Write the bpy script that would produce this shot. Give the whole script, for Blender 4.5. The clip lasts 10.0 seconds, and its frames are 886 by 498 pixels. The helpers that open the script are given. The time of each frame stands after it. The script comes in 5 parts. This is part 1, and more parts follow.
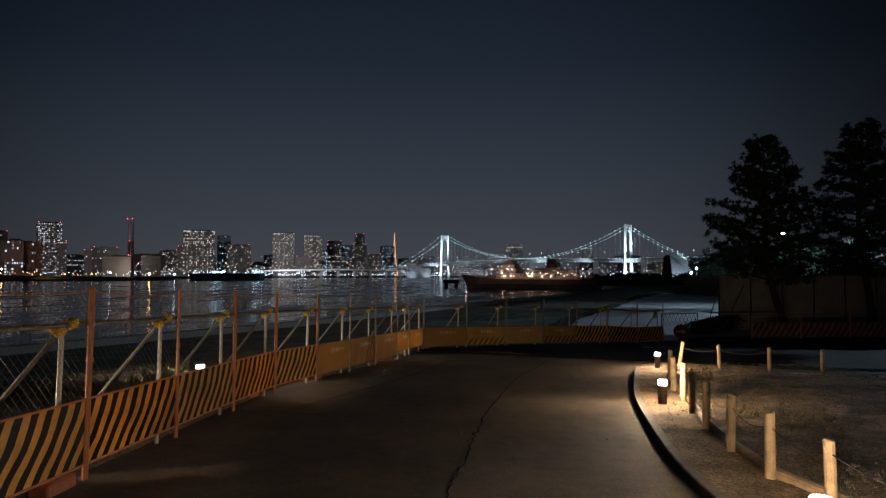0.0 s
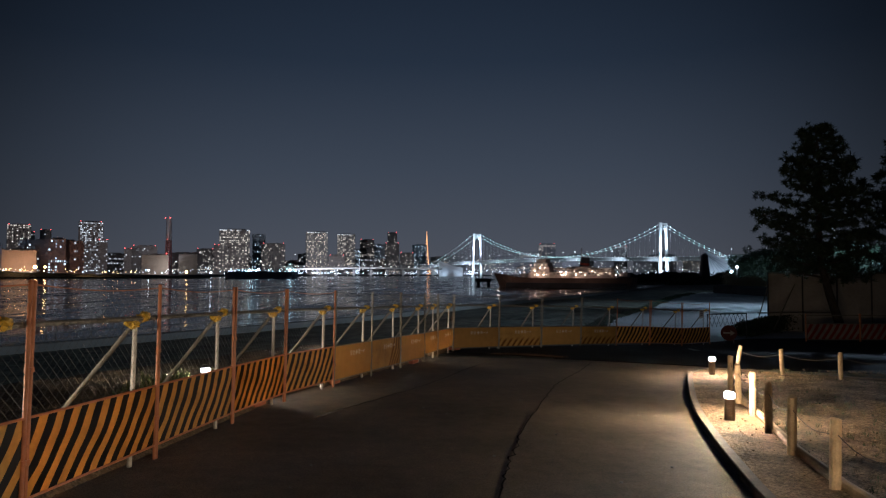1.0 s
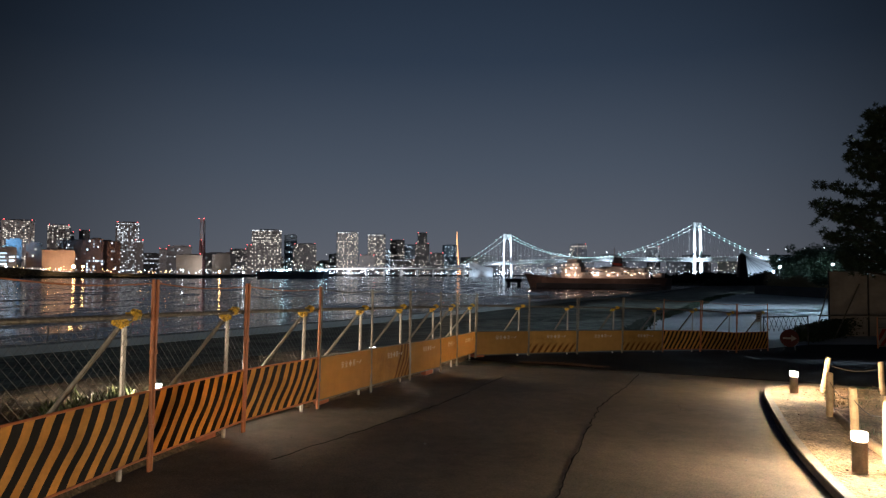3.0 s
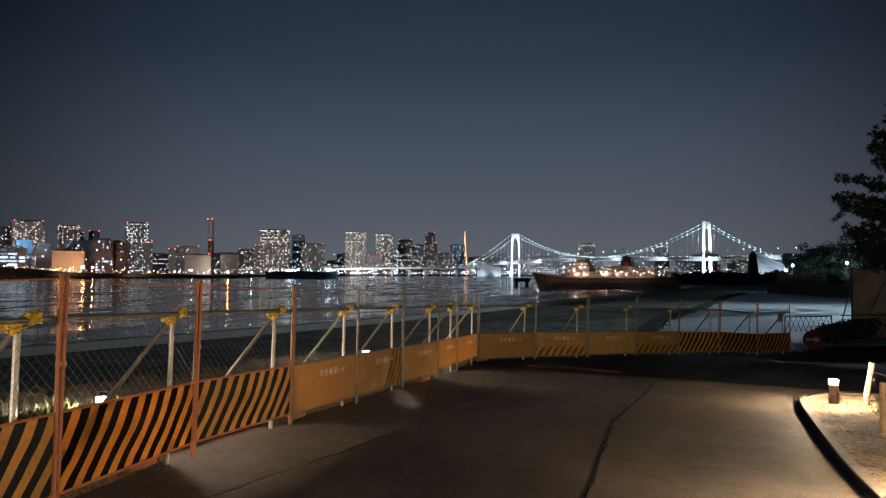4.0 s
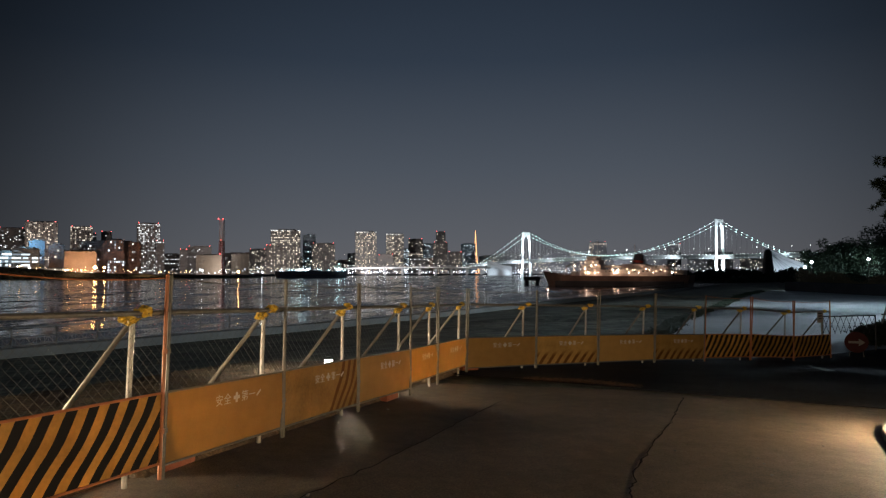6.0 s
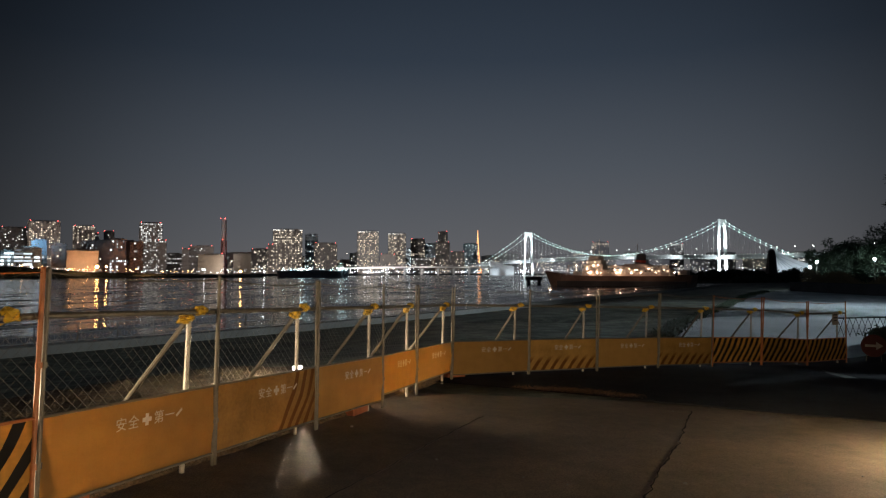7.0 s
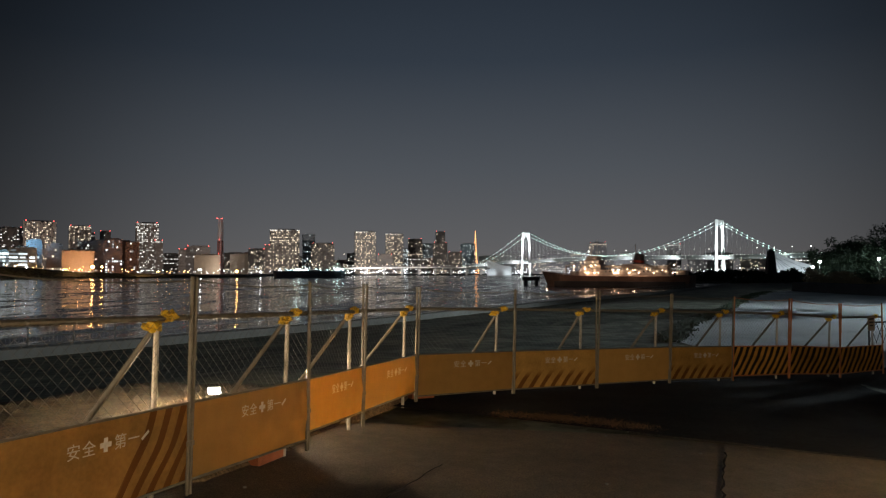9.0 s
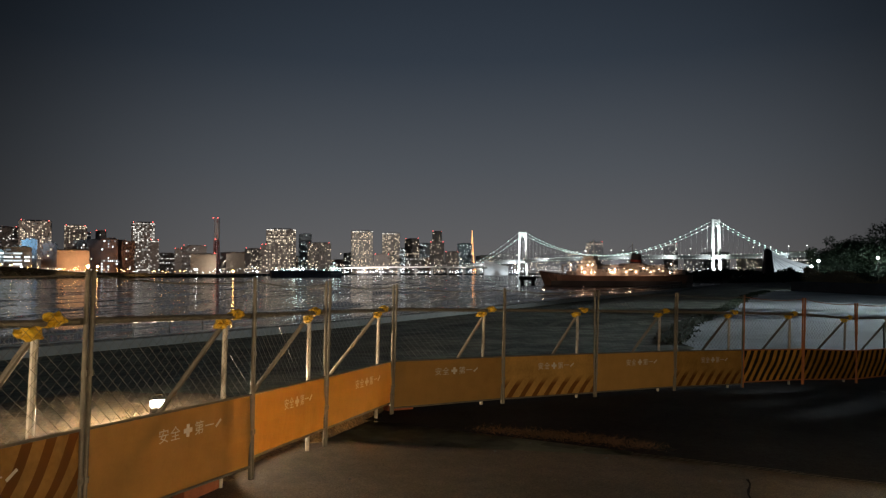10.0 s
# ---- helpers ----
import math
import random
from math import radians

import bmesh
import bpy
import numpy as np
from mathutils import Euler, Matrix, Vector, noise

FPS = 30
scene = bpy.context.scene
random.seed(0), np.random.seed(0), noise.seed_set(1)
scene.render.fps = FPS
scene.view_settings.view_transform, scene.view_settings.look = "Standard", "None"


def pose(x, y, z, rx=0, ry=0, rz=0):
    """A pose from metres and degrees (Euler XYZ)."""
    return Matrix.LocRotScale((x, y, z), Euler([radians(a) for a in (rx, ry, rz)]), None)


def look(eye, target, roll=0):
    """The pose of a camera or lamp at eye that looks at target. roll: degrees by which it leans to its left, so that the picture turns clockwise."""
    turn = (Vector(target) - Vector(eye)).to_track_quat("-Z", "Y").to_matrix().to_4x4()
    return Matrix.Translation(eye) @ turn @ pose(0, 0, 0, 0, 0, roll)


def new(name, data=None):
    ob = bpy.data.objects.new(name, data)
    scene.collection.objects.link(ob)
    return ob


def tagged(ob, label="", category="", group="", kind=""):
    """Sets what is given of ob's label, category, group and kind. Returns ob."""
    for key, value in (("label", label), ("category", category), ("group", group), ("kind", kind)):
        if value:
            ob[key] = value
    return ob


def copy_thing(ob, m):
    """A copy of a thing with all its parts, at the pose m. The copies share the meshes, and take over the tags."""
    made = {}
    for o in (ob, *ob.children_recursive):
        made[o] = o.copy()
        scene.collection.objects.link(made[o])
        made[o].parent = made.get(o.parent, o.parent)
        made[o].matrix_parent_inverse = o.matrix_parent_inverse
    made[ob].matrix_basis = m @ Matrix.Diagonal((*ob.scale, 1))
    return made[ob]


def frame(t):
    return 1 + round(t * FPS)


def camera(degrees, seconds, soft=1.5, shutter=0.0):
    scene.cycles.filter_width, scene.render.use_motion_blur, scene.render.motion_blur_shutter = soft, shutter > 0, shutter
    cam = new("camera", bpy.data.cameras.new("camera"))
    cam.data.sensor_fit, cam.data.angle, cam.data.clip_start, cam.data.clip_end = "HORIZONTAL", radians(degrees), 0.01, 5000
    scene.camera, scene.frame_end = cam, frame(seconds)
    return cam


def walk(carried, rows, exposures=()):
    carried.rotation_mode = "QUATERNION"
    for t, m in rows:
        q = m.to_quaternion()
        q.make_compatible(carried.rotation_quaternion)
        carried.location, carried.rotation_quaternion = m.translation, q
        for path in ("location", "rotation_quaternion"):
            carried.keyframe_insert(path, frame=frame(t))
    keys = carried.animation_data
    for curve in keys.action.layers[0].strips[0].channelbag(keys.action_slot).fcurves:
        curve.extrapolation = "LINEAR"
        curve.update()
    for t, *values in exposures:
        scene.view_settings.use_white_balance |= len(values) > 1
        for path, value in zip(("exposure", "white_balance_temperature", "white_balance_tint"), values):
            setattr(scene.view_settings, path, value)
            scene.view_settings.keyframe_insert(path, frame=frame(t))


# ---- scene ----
cam = camera(66.20, 10.0, 1.25)
PATH = [
    (0, (-0.088, -1.870, 1.849), (-0.086, 0.128, 1.927), -0.00),
    (0.5, (-0.043, -1.149, 1.807), (-0.092, 0.849, 1.883), 0.05),
    (1, (-0.050, -0.413, 1.781), (-0.143, 1.583, 1.855), 0.11),
    (1.5, (-0.068, 0.247, 1.759), (-0.191, 2.242, 1.834), -0.01),
    (2, (-0.056, 0.943, 1.734), (-0.203, 2.936, 1.808), -0.04),
    (2.5, (0.007, 1.666, 1.694), (-0.159, 3.658, 1.769), 0.15),
    (4, (0.162, 3.714, 1.601), (-0.043, 5.702, 1.675), 0.11),
    (4.5, (0.204, 4.438, 1.567), (-0.010, 6.426, 1.641), 0.10),
    (5, (0.278, 5.152, 1.531), (0.054, 7.138, 1.604), -0.00),
    (5.5, (0.378, 5.869, 1.499), (0.147, 7.854, 1.571), -0.11),
    (7, (0.709, 7.919, 1.425), (0.466, 9.903, 1.496), -0.02),
    (7.5, (0.785, 8.559, 1.407), (0.542, 10.543, 1.478), -0.12),
    (8, (0.854, 9.318, 1.382), (0.611, 11.302, 1.453), -0.02),
    (8.5, (0.895, 9.981, 1.354), (0.654, 11.965, 1.425), -0.02),
    (9, (0.935, 10.585, 1.356), (0.699, 12.569, 1.428), -0.01),
    (9.5, (0.970, 11.214, 1.298), (0.739, 13.200, 1.370), 0.09),
    (10, (1.034, 11.789, 1.309), (0.807, 13.775, 1.380), -0.01),
]

EXPO = [(0.0, -1.05, 5350, 8), (0.5, -0.75, 5200, 8), (1.0, -0.5, 5100, 8), (1.5, -0.32, 5100, 8), (2.5, 0.05, 5200, 7), (5.5, 0.05, 5600, 6), (7.5, 0.05, 6050, 6), (10.0, 0.05, 6250, 6)]
walk(cam, [(t, look(eye, target, roll)) for t, eye, target, roll in PATH], EXPO)

# ---- night sky with the glow of the city on the horizon ----
world = bpy.data.worlds.new("night_sky")
world.use_nodes = True
scene.world = world
wn, wl = world.node_tree.nodes, world.node_tree.links
wn.clear()
w_out = wn.new("ShaderNodeOutputWorld")
w_bg = wn.new("ShaderNodeBackground")
w_tc = wn.new("ShaderNodeTexCoord")
w_sep = wn.new("ShaderNodeSeparateXYZ")
w_ramp = wn.new("ShaderNodeValToRGB")
wl.new(w_tc.outputs["Generated"], w_sep.inputs[0])
wl.new(w_sep.outputs["Z"], w_ramp.inputs[0])
w_dot = wn.new("ShaderNodeVectorMath")
w_dot.operation = "DOT_PRODUCT"
w_dot.inputs[1].default_value = (-0.07, 0.996, 0.05)
w_clip = wn.new("ShaderNodeMapRange")
w_clip.inputs[1].default_value, w_clip.inputs[2].default_value = 0.74, 1.0
w_clip.inputs[3].default_value, w_clip.inputs[4].default_value = 0.31, 1.52
w_clip.interpolation_type = "SMOOTHSTEP"
w_mul = wn.new("ShaderNodeVectorMath")
w_mul.operation = "SCALE"
wl.new(w_tc.outputs["Generated"], w_dot.inputs[0])
wl.new(w_dot.outputs["Value"], w_clip.inputs[0])
wl.new(w_ramp.outputs[0], w_mul.inputs[0])
wl.new(w_clip.outputs[0], w_mul.inputs["Scale"])
wl.new(w_mul.outputs[0], w_bg.inputs[0])
wl.new(w_bg.outputs[0], w_out.inputs[0])
cr = w_ramp.color_ramp
cr.elements[0].position, cr.elements[0].color = 0.0, (0.084, 0.076, 0.073, 1)
cr.elements[1].position, cr.elements[1].color = 1.0, (0.006, 0.008, 0.014, 1)
for pos, col in ((0.05, (0.072, 0.069, 0.071, 1)), (0.15, (0.050, 0.053, 0.060, 1)), (0.30, (0.022, 0.0275, 0.037, 1)), (0.45, (0.012, 0.0165, 0.0245, 1))):
    e = cr.elements.new(pos)
    e.color = col
w_bg.inputs[1].default_value = 1.0

# ---- materials ----


def mat(name, color, rough=0.6, metal=0.0, var=0.25, scale=8.0, bump=0.0, bump_scale=60.0, second=None, spec=0.5, coord="Object", grain=0.0, grain_scale=150.0, depth=0.01):
    """Procedural surface: colour broken up at two scales, uneven gloss and fine relief."""
    m = bpy.data.materials.new(name)
    m.use_nodes = True
    n, l = m.node_tree.nodes, m.node_tree.links
    b = n["Principled BSDF"]
    b.inputs["Roughness"].default_value = rough
    b.inputs["Metallic"].default_value = metal
    b.inputs["Specular IOR Level"].default_value = spec
    tc = n.new("ShaderNodeTexCoord")
    n1, n2 = n.new("ShaderNodeTexNoise"), n.new("ShaderNodeTexNoise")
    n1.inputs["Scale"].default_value, n1.inputs["Detail"].default_value = scale, 6
    n2.inputs["Scale"].default_value, n2.inputs["Detail"].default_value = scale * 9, 4
    mix = n.new("ShaderNodeMixRGB")
    add = n.new("ShaderNodeMath")
    add.operation = "MULTIPLY_ADD"
    add.inputs[1].default_value = 0.45
    ramp = n.new("ShaderNodeMapRange")
    ramp.inputs[1].default_value, ramp.inputs[2].default_value = 0.45, 1.0
    for k in (n1, n2):
        l.new(tc.outputs[coord], k.inputs["Vector"])
    l.new(n2.outputs[0], add.inputs[0])
    l.new(n1.outputs[0], add.inputs[2])
    l.new(add.outputs[0], ramp.inputs[0])
    l.new(ramp.outputs[0], mix.inputs[0])
    dark = [c * (1 - var) for c in color]
    lite = second if second else [min(1, c * (1 + var)) for c in color]
    mix.inputs[1].default_value, mix.inputs[2].default_value = (*dark, 1), (*lite, 1)
    out = mix.outputs[0]
    if grain:
        # single stones and specks
        vo = n.new("ShaderNodeTexVoronoi")
        vo.inputs["Scale"].default_value = grain_scale
        gm = n.new("ShaderNodeMixRGB")
        gm.blend_type = "MULTIPLY"
        gm.inputs[0].default_value = grain
        gr = n.new("ShaderNodeMapRange")
        gr.inputs[3].default_value, gr.inputs[4].default_value = 0.35, 1.9
        sp = n.new("ShaderNodeSeparateColor")
        l.new(tc.outputs[coord], vo.inputs["Vector"])
        l.new(vo.outputs["Color"], sp.inputs[0])
        l.new(sp.outputs[0], gr.inputs[0])
        l.new(out, gm.inputs[1])
        l.new(gr.outputs[0], gm.inputs[2])
        out = gm.outputs[0]
    l.new(out, b.inputs["Base Color"])
    if bump:
        n3 = n.new("ShaderNodeTexNoise")
        n3.inputs["Scale"].default_value, n3.inputs["Detail"].default_value = bump_scale, 5
        bp = n.new("ShaderNodeBump")
        bp.inputs["Strength"].default_value, bp.inputs["Distance"].default_value = bump, depth
        l.new(tc.outputs[coord], n3.inputs["Vector"])
        l.new(n3.outputs[0], bp.inputs["Height"])
        l.new(bp.outputs[0], b.inputs["Normal"])
    return m


def glow(name, color, strength, spread=0.0):
    """A surface that gives off light; spread: how far single panes differ."""
    m = bpy.data.materials.new(name)
    m.use_nodes = True
    n, l = m.node_tree.nodes, m.node_tree.links
    b = n["Principled BSDF"]
    b.inputs["Base Color"].default_value = (0.05, 0.05, 0.05, 1)
    b.inputs["Emission Color"].default_value = (*color, 1)
    b.inputs["Emission Strength"].default_value = strength
    if spread:
        g = n.new("ShaderNodeNewGeometry")
        p = n.new("ShaderNodeMath")
        p.operation = "POWER"
        p.inputs[1].default_value = spread
        q = n.new("ShaderNodeMath")
        q.operation = "MULTIPLY_ADD"
        q.inputs[1].default_value, q.inputs[2].default_value = strength * 2.2, strength * 0.12
        l.new(g.outputs["Random Per Island"], p.inputs[0])
        l.new(p.outputs[0], q.inputs[0])
        l.new(q.outputs[0], b.inputs["Emission Strength"])
    return m


def striped(name, bright, dark, pitch, share, lean, fade=0.0, side=0.0):
    """Slanting stripes, mostly hazard print, on a plastic sheet, scuffed and dusty."""
    m = mat(name, bright, 0.62, var=0.3, scale=3.0, bump=0.25, bump_scale=9.0, spec=0.25)
    n, l = m.node_tree.nodes, m.node_tree.links
    b = n["Principled BSDF"]
    base = b.inputs["Base Color"].links[0].from_socket
    tc, sep = n.new("ShaderNodeTexCoord"), n.new("ShaderNodeSeparateXYZ")
    l.new(tc.outputs["Object"], sep.inputs[0])
    k = n.new("ShaderNodeMath")
    k.operation = "MULTIPLY_ADD"
    k.inputs[1].default_value = -lean
    l.new(sep.outputs["Z"], k.inputs[0])
    l.new(sep.outputs["X"], k.inputs[2])
    # the sheet hangs in folds, which bend the stripes
    w_a, w_b, w_c = n.new("ShaderNodeMath"), n.new("ShaderNodeMath"), n.new("ShaderNodeMath")
    w_a.operation, w_b.operation, w_c.operation = "MULTIPLY", "SINE", "MULTIPLY_ADD"
    w_a.inputs[1].default_value, w_c.inputs[1].default_value = 8.6, 0.015
    l.new(sep.outputs["Z"], w_a.inputs[0])
    l.new(w_a.outputs[0], w_b.inputs[0])
    l.new(w_b.outputs[0], w_c.inputs[0])
    l.new(k.outputs[0], w_c.inputs[2])
    d = n.new("ShaderNodeMath")
    d.operation = "DIVIDE"
    d.inputs[1].default_value = pitch
    f = n.new("ShaderNodeMath")
    f.operation = "FRACT"
    g = n.new("ShaderNodeMath")
    g.operation = "LESS_THAN"
    g.inputs[1].default_value = share
    l.new(w_c.outputs[0], d.inputs[0])
    l.new(d.outputs[0], f.inputs[0])
    l.new(f.outputs[0], g.inputs[0])
    fac = g.outputs[0]
    if fade:
        # stripes printed on the lower part of the sheet alone
        z = n.new("ShaderNodeMapRange")
        z.inputs[1].default_value, z.inputs[2].default_value = fade + 0.06, fade - 0.06
        l.new(sep.outputs["Z"], z.inputs[0])
        mu = n.new("ShaderNodeMath")
        mu.operation = "MULTIPLY"
        l.new(fac, mu.inputs[0])
        l.new(z.outputs[0], mu.inputs[1])
        fac = mu.outputs[0]
    if side:
        # dark stripes at one end of the sheet alone
        z = n.new("ShaderNodeMapRange")
        z.inputs[1].default_value, z.inputs[2].default_value = side - 0.03, side + 0.03
        l.new(k.outputs[0], z.inputs[0])
        mu = n.new("ShaderNodeMath")
        mu.operation = "MULTIPLY"
        l.new(fac, mu.inputs[0])
        l.new(z.outputs[0], mu.inputs[1])
        fac = mu.outputs[0]
    mx = n.new("ShaderNodeMixRGB")
    mx.inputs[2].default_value = (*dark, 1)
    l.new(fac, mx.inputs[0])
    l.new(base, mx.inputs[1])
    l.new(mx.outputs[0], b.inputs["Base Color"])
    return m


M_asphalt = mat("worn_asphalt", (0.155, 0.119, 0.082), 0.74, var=0.45, scale=0.55, bump=0.55, bump_scale=130, grain=0.55, grain_scale=110, depth=0.010)
M_asphalt_dark = mat("dark_asphalt", (0.026, 0.024, 0.023), 0.97, var=0.4, scale=0.9, bump=1.0, bump_scale=48, spec=0.15, grain=0.6, grain_scale=70, depth=0.02)
M_field = mat("rough_grass_ground", (0.07, 0.075, 0.052), 0.95, var=0.6, scale=0.5, bump=1.0, bump_scale=5, second=(0.20, 0.21, 0.15), grain=0.5, grain_scale=2.2)
M_soil = mat("sandy_soil", (0.13, 0.092, 0.055), 0.97, var=0.35, scale=1.6, bump=1.0, bump_scale=30, second=(0.44, 0.31, 0.175), spec=0.2, grain=0.6, grain_scale=45, depth=0.03)
M_earth = mat("dry_earth", (0.105, 0.078, 0.046), 0.95, var=0.5, scale=2.5, bump=1.0, bump_scale=22, grain=0.6, grain_scale=40, depth=0.03)
M_litter = mat("needle_litter", (0.13, 0.095, 0.06), 0.95, var=0.5, scale=3.0, bump=1.0, bump_scale=30)
M_concrete = mat("quay_concrete", (0.22, 0.22, 0.205), 0.85, var=0.2, scale=0.25, bump=0.4, bump_scale=12)
M_lot = mat("bare_concrete_lot", (0.46, 0.48, 0.49), 0.85, var=0.3, scale=0.12, bump=0.4, bump_scale=5)
M_kerb = mat("kerb_concrete", (0.19, 0.155, 0.115), 0.8, var=0.3, scale=5, bump=0.5)
M_orange_pipe = mat("orange_painted_pipe", (0.42, 0.15, 0.05), 0.45, var=0.3, scale=7, bump=0.2)
M_grey_pipe = mat("galvanised_pipe", (0.18, 0.165, 0.135), 0.5, 0.35, var=0.3, scale=9, bump=0.15)
M_white_pipe = mat("pale_galvanised_stake", (0.44, 0.41, 0.36), 0.42, 0.3, var=0.3, scale=14, bump=0.3)
M_wire = mat("chain_link_wire", (0.17, 0.155, 0.13), 0.5, 0.4, var=0.2, scale=20)
M_tie = mat("yellow_clamp_cover", (0.72, 0.46, 0.03), 0.45, var=0.35, scale=22, bump=0.3)
M_board_stripe = striped("hazard_stripe_sheet", (0.56, 0.30, 0.06), (0.012, 0.010, 0.009), 0.205, 0.5, 0.62)
M_board_plain = mat("orange_sheet", (0.40, 0.24, 0.075), 0.62, var=0.1, scale=5.0, bump=0.12, bump_scale=9, spec=0.25)
M_board_half = striped("orange_sheet_with_dark_stripes", (0.44, 0.265, 0.075), (0.16, 0.065, 0.012), 0.24, 0.42, 0.75, fade=0.36)
M_board_side = striped("orange_sheet_with_end_stripes", (0.38, 0.23, 0.07), (0.19, 0.085, 0.018), 0.17, 0.45, 0.55, side=1.0)
M_letter = mat("white_print", (0.66, 0.62, 0.55), 0.5, var=0.15, scale=30)
M_wood = mat("round_timber_stake", (0.46, 0.33, 0.18), 0.75, var=0.35, scale=6, bump=0.6, bump_scale=40)
M_rope = mat("weathered_rope", (0.07, 0.055, 0.04), 0.9, var=0.3, scale=40, bump=0.5)
M_lampbody = mat("bollard_lamp_body", (0.34, 0.24, 0.16), 0.6, var=0.3, scale=12, bump=0.3)
M_rail = mat("grey_railing", (0.17, 0.17, 0.165), 0.5, 0.5, var=0.2)
M_hoarding = mat("pale_hoarding_panel", (0.36, 0.31, 0.26), 0.7, var=0.25, scale=0.6, bump=0.2, bump_scale=4)
# barrier red and white are darkened, so the boards look unlit
M_red_stripe = striped("red_white_hazard_sheet", (0.24, 0.19, 0.16), (0.19, 0.02, 0.012), 0.3, 0.5, 0.6)
M_tower = mat("tower_facade", (0.23, 0.215, 0.21), 0.8, var=0.2, scale=0.05)
M_tower_blue = mat("glass_tower_facade", (0.26, 0.31, 0.36), 0.5, var=0.2, scale=0.05)
M_brick = mat("brown_block_facade", (0.36, 0.25, 0.21), 0.85, var=0.2, scale=0.08)
M_warehouse = mat("pale_warehouse_wall", (0.6, 0.54, 0.47), 0.8, var=0.15, scale=0.05)
M_bridge_white = mat("white_bridge_steel", (0.8, 0.8, 0.8), 0.5, var=0.08, scale=0.05)
M_bridge_deck = mat("grey_bridge_deck", (0.4, 0.41, 0.42), 0.6, var=0.15, scale=0.05)
M_hull = mat("dark_ship_hull", (0.06, 0.055, 0.055), 0.5, var=0.3, scale=0.3)
M_hull_brown = mat("weathered_ship_side", (0.30, 0.19, 0.14), 0.6, var=0.3, scale=0.25)
M_shipwhite = mat("ship_superstructure", (0.6, 0.5, 0.42), 0.6, var=0.2, scale=0.3)
M_bark = mat("pine_bark", (0.05, 0.038, 0.028), 0.95, var=0.4, scale=6, bump=1.0, bump_scale=14)
M_needle = mat("pine_needles", (0.028, 0.045, 0.022), 0.8, var=0.5, scale=2)
M_leaf = mat("broadleaf_foliage", (0.024, 0.038, 0.018), 0.7, var=0.5, scale=1.5)
M_weed = mat("weed_leaves", (0.075, 0.095, 0.03), 0.6, var=0.5, scale=20)
M_dry = mat("dry_grass", (0.19, 0.138, 0.075), 0.9, var=0.4, scale=15)
M_stone = mat("dark_stone", (0.05, 0.05, 0.055), 0.8, var=0.3, scale=0.4)
G_warmwin = glow("warm_lit_windows", (1.0, 0.80, 0.58), 0.85, 1.5)
G_whitewin = glow("white_lit_windows", (1.0, 0.93, 0.84), 0.9, 1.5)
G_office = glow("office_lit_windows", (0.9, 0.98, 1.0), 1.15, 1.3)
G_red = glow("red_beacon", (1.0, 0.10, 0.08), 6.0)
G_shorelight = glow("shore_lamp", (0.95, 0.97, 1.0), 5.4, 1.6)
G_orangelight = glow("sodium_lamp", (1.0, 0.42, 0.12), 55.0)
G_whitelight = glow("white_flood_lamp", (0.92, 0.97, 1.0), 27.0)
G_cable = glow("bridge_cable_lamp", (0.72, 1.0, 0.9), 7.0)
G_bollard = glow("warm_lamp_glass", (1.0, 0.80, 0.56), 24.0)
G_led = glow("work_lantern_glass", (1.0, 0.93, 0.80), 45.0)

# water: one sheet to the horizon
M_water = bpy.data.materials.new("harbour_water")
M_water.use_nodes = True
n, l = M_water.node_tree.nodes, M_water.node_tree.links
b = n["Principled BSDF"]
b.inputs["Base Color"].default_value = (0.006, 0.009, 0.012, 1)
b.inputs["Roughness"].default_value, b.inputs["IOR"].default_value = 0.11, 1.33
tc = n.new("ShaderNodeTexCoord")
# ripples: long crests lean the surface towards and away from the shore
w_map = n.new("ShaderNodeMapping")
w_map.inputs["Scale"].default_value = (0.12, 0.028, 1.0)
w_noise = n.new("ShaderNodeTexNoise")
w_noise.inputs["Scale"].default_value, w_noise.inputs["Detail"].default_value = 1.0, 7
w_noise.inputs["Roughness"].default_value = 0.78
w_split = n.new("ShaderNodeSeparateColor")
l.new(tc.outputs["Object"], w_map.inputs["Vector"])
l.new(w_map.outputs[0], w_noise.inputs["Vector"])
l.new(w_noise.outputs["Color"], w_split.inputs[0])
w_xyz = n.new("ShaderNodeCombineXYZ")
w_xyz.inputs[2].default_value = 1.0
for k, (name, tilt) in enumerate((("Red", 0.12), ("Green", 0.46))):
    lean = n.new("ShaderNodeMath")
    lean.operation = "MULTIPLY_ADD"
    lean.inputs[1].default_value, lean.inputs[2].default_value = tilt, -0.5 * tilt
    l.new(w_split.outputs[name], lean.inputs[0])
    l.new(lean.outputs[0], w_xyz.inputs[k])
w_norm = n.new("ShaderNodeVectorMath")
w_norm.operation = "NORMALIZE"
l.new(w_xyz.outputs[0], w_norm.inputs[0])
l.new(w_norm.outputs[0], b.inputs["Normal"])

# ---- mesh helpers ----


def link(name, bm, material, smooth=False):
    me = bpy.data.meshes.new(name)
    bm.to_mesh(me)
    bm.free()
    me.materials.append(material)
    if smooth:
        for p in me.polygons:
            p.use_smooth = True
    return new(name, me)


def part(name, bm, material, parent, label="", smooth=False, kind=""):
    ob = link(name, bm, material, smooth)
    ob.parent = parent
    return tagged(ob, label, kind=kind)


def thing(name, m, label, category, group="", kind=""):
    ob = new(name)
    ob.empty_display_size = 0.2
    ob.matrix_basis = m
    return tagged(ob, label, category, group, kind)


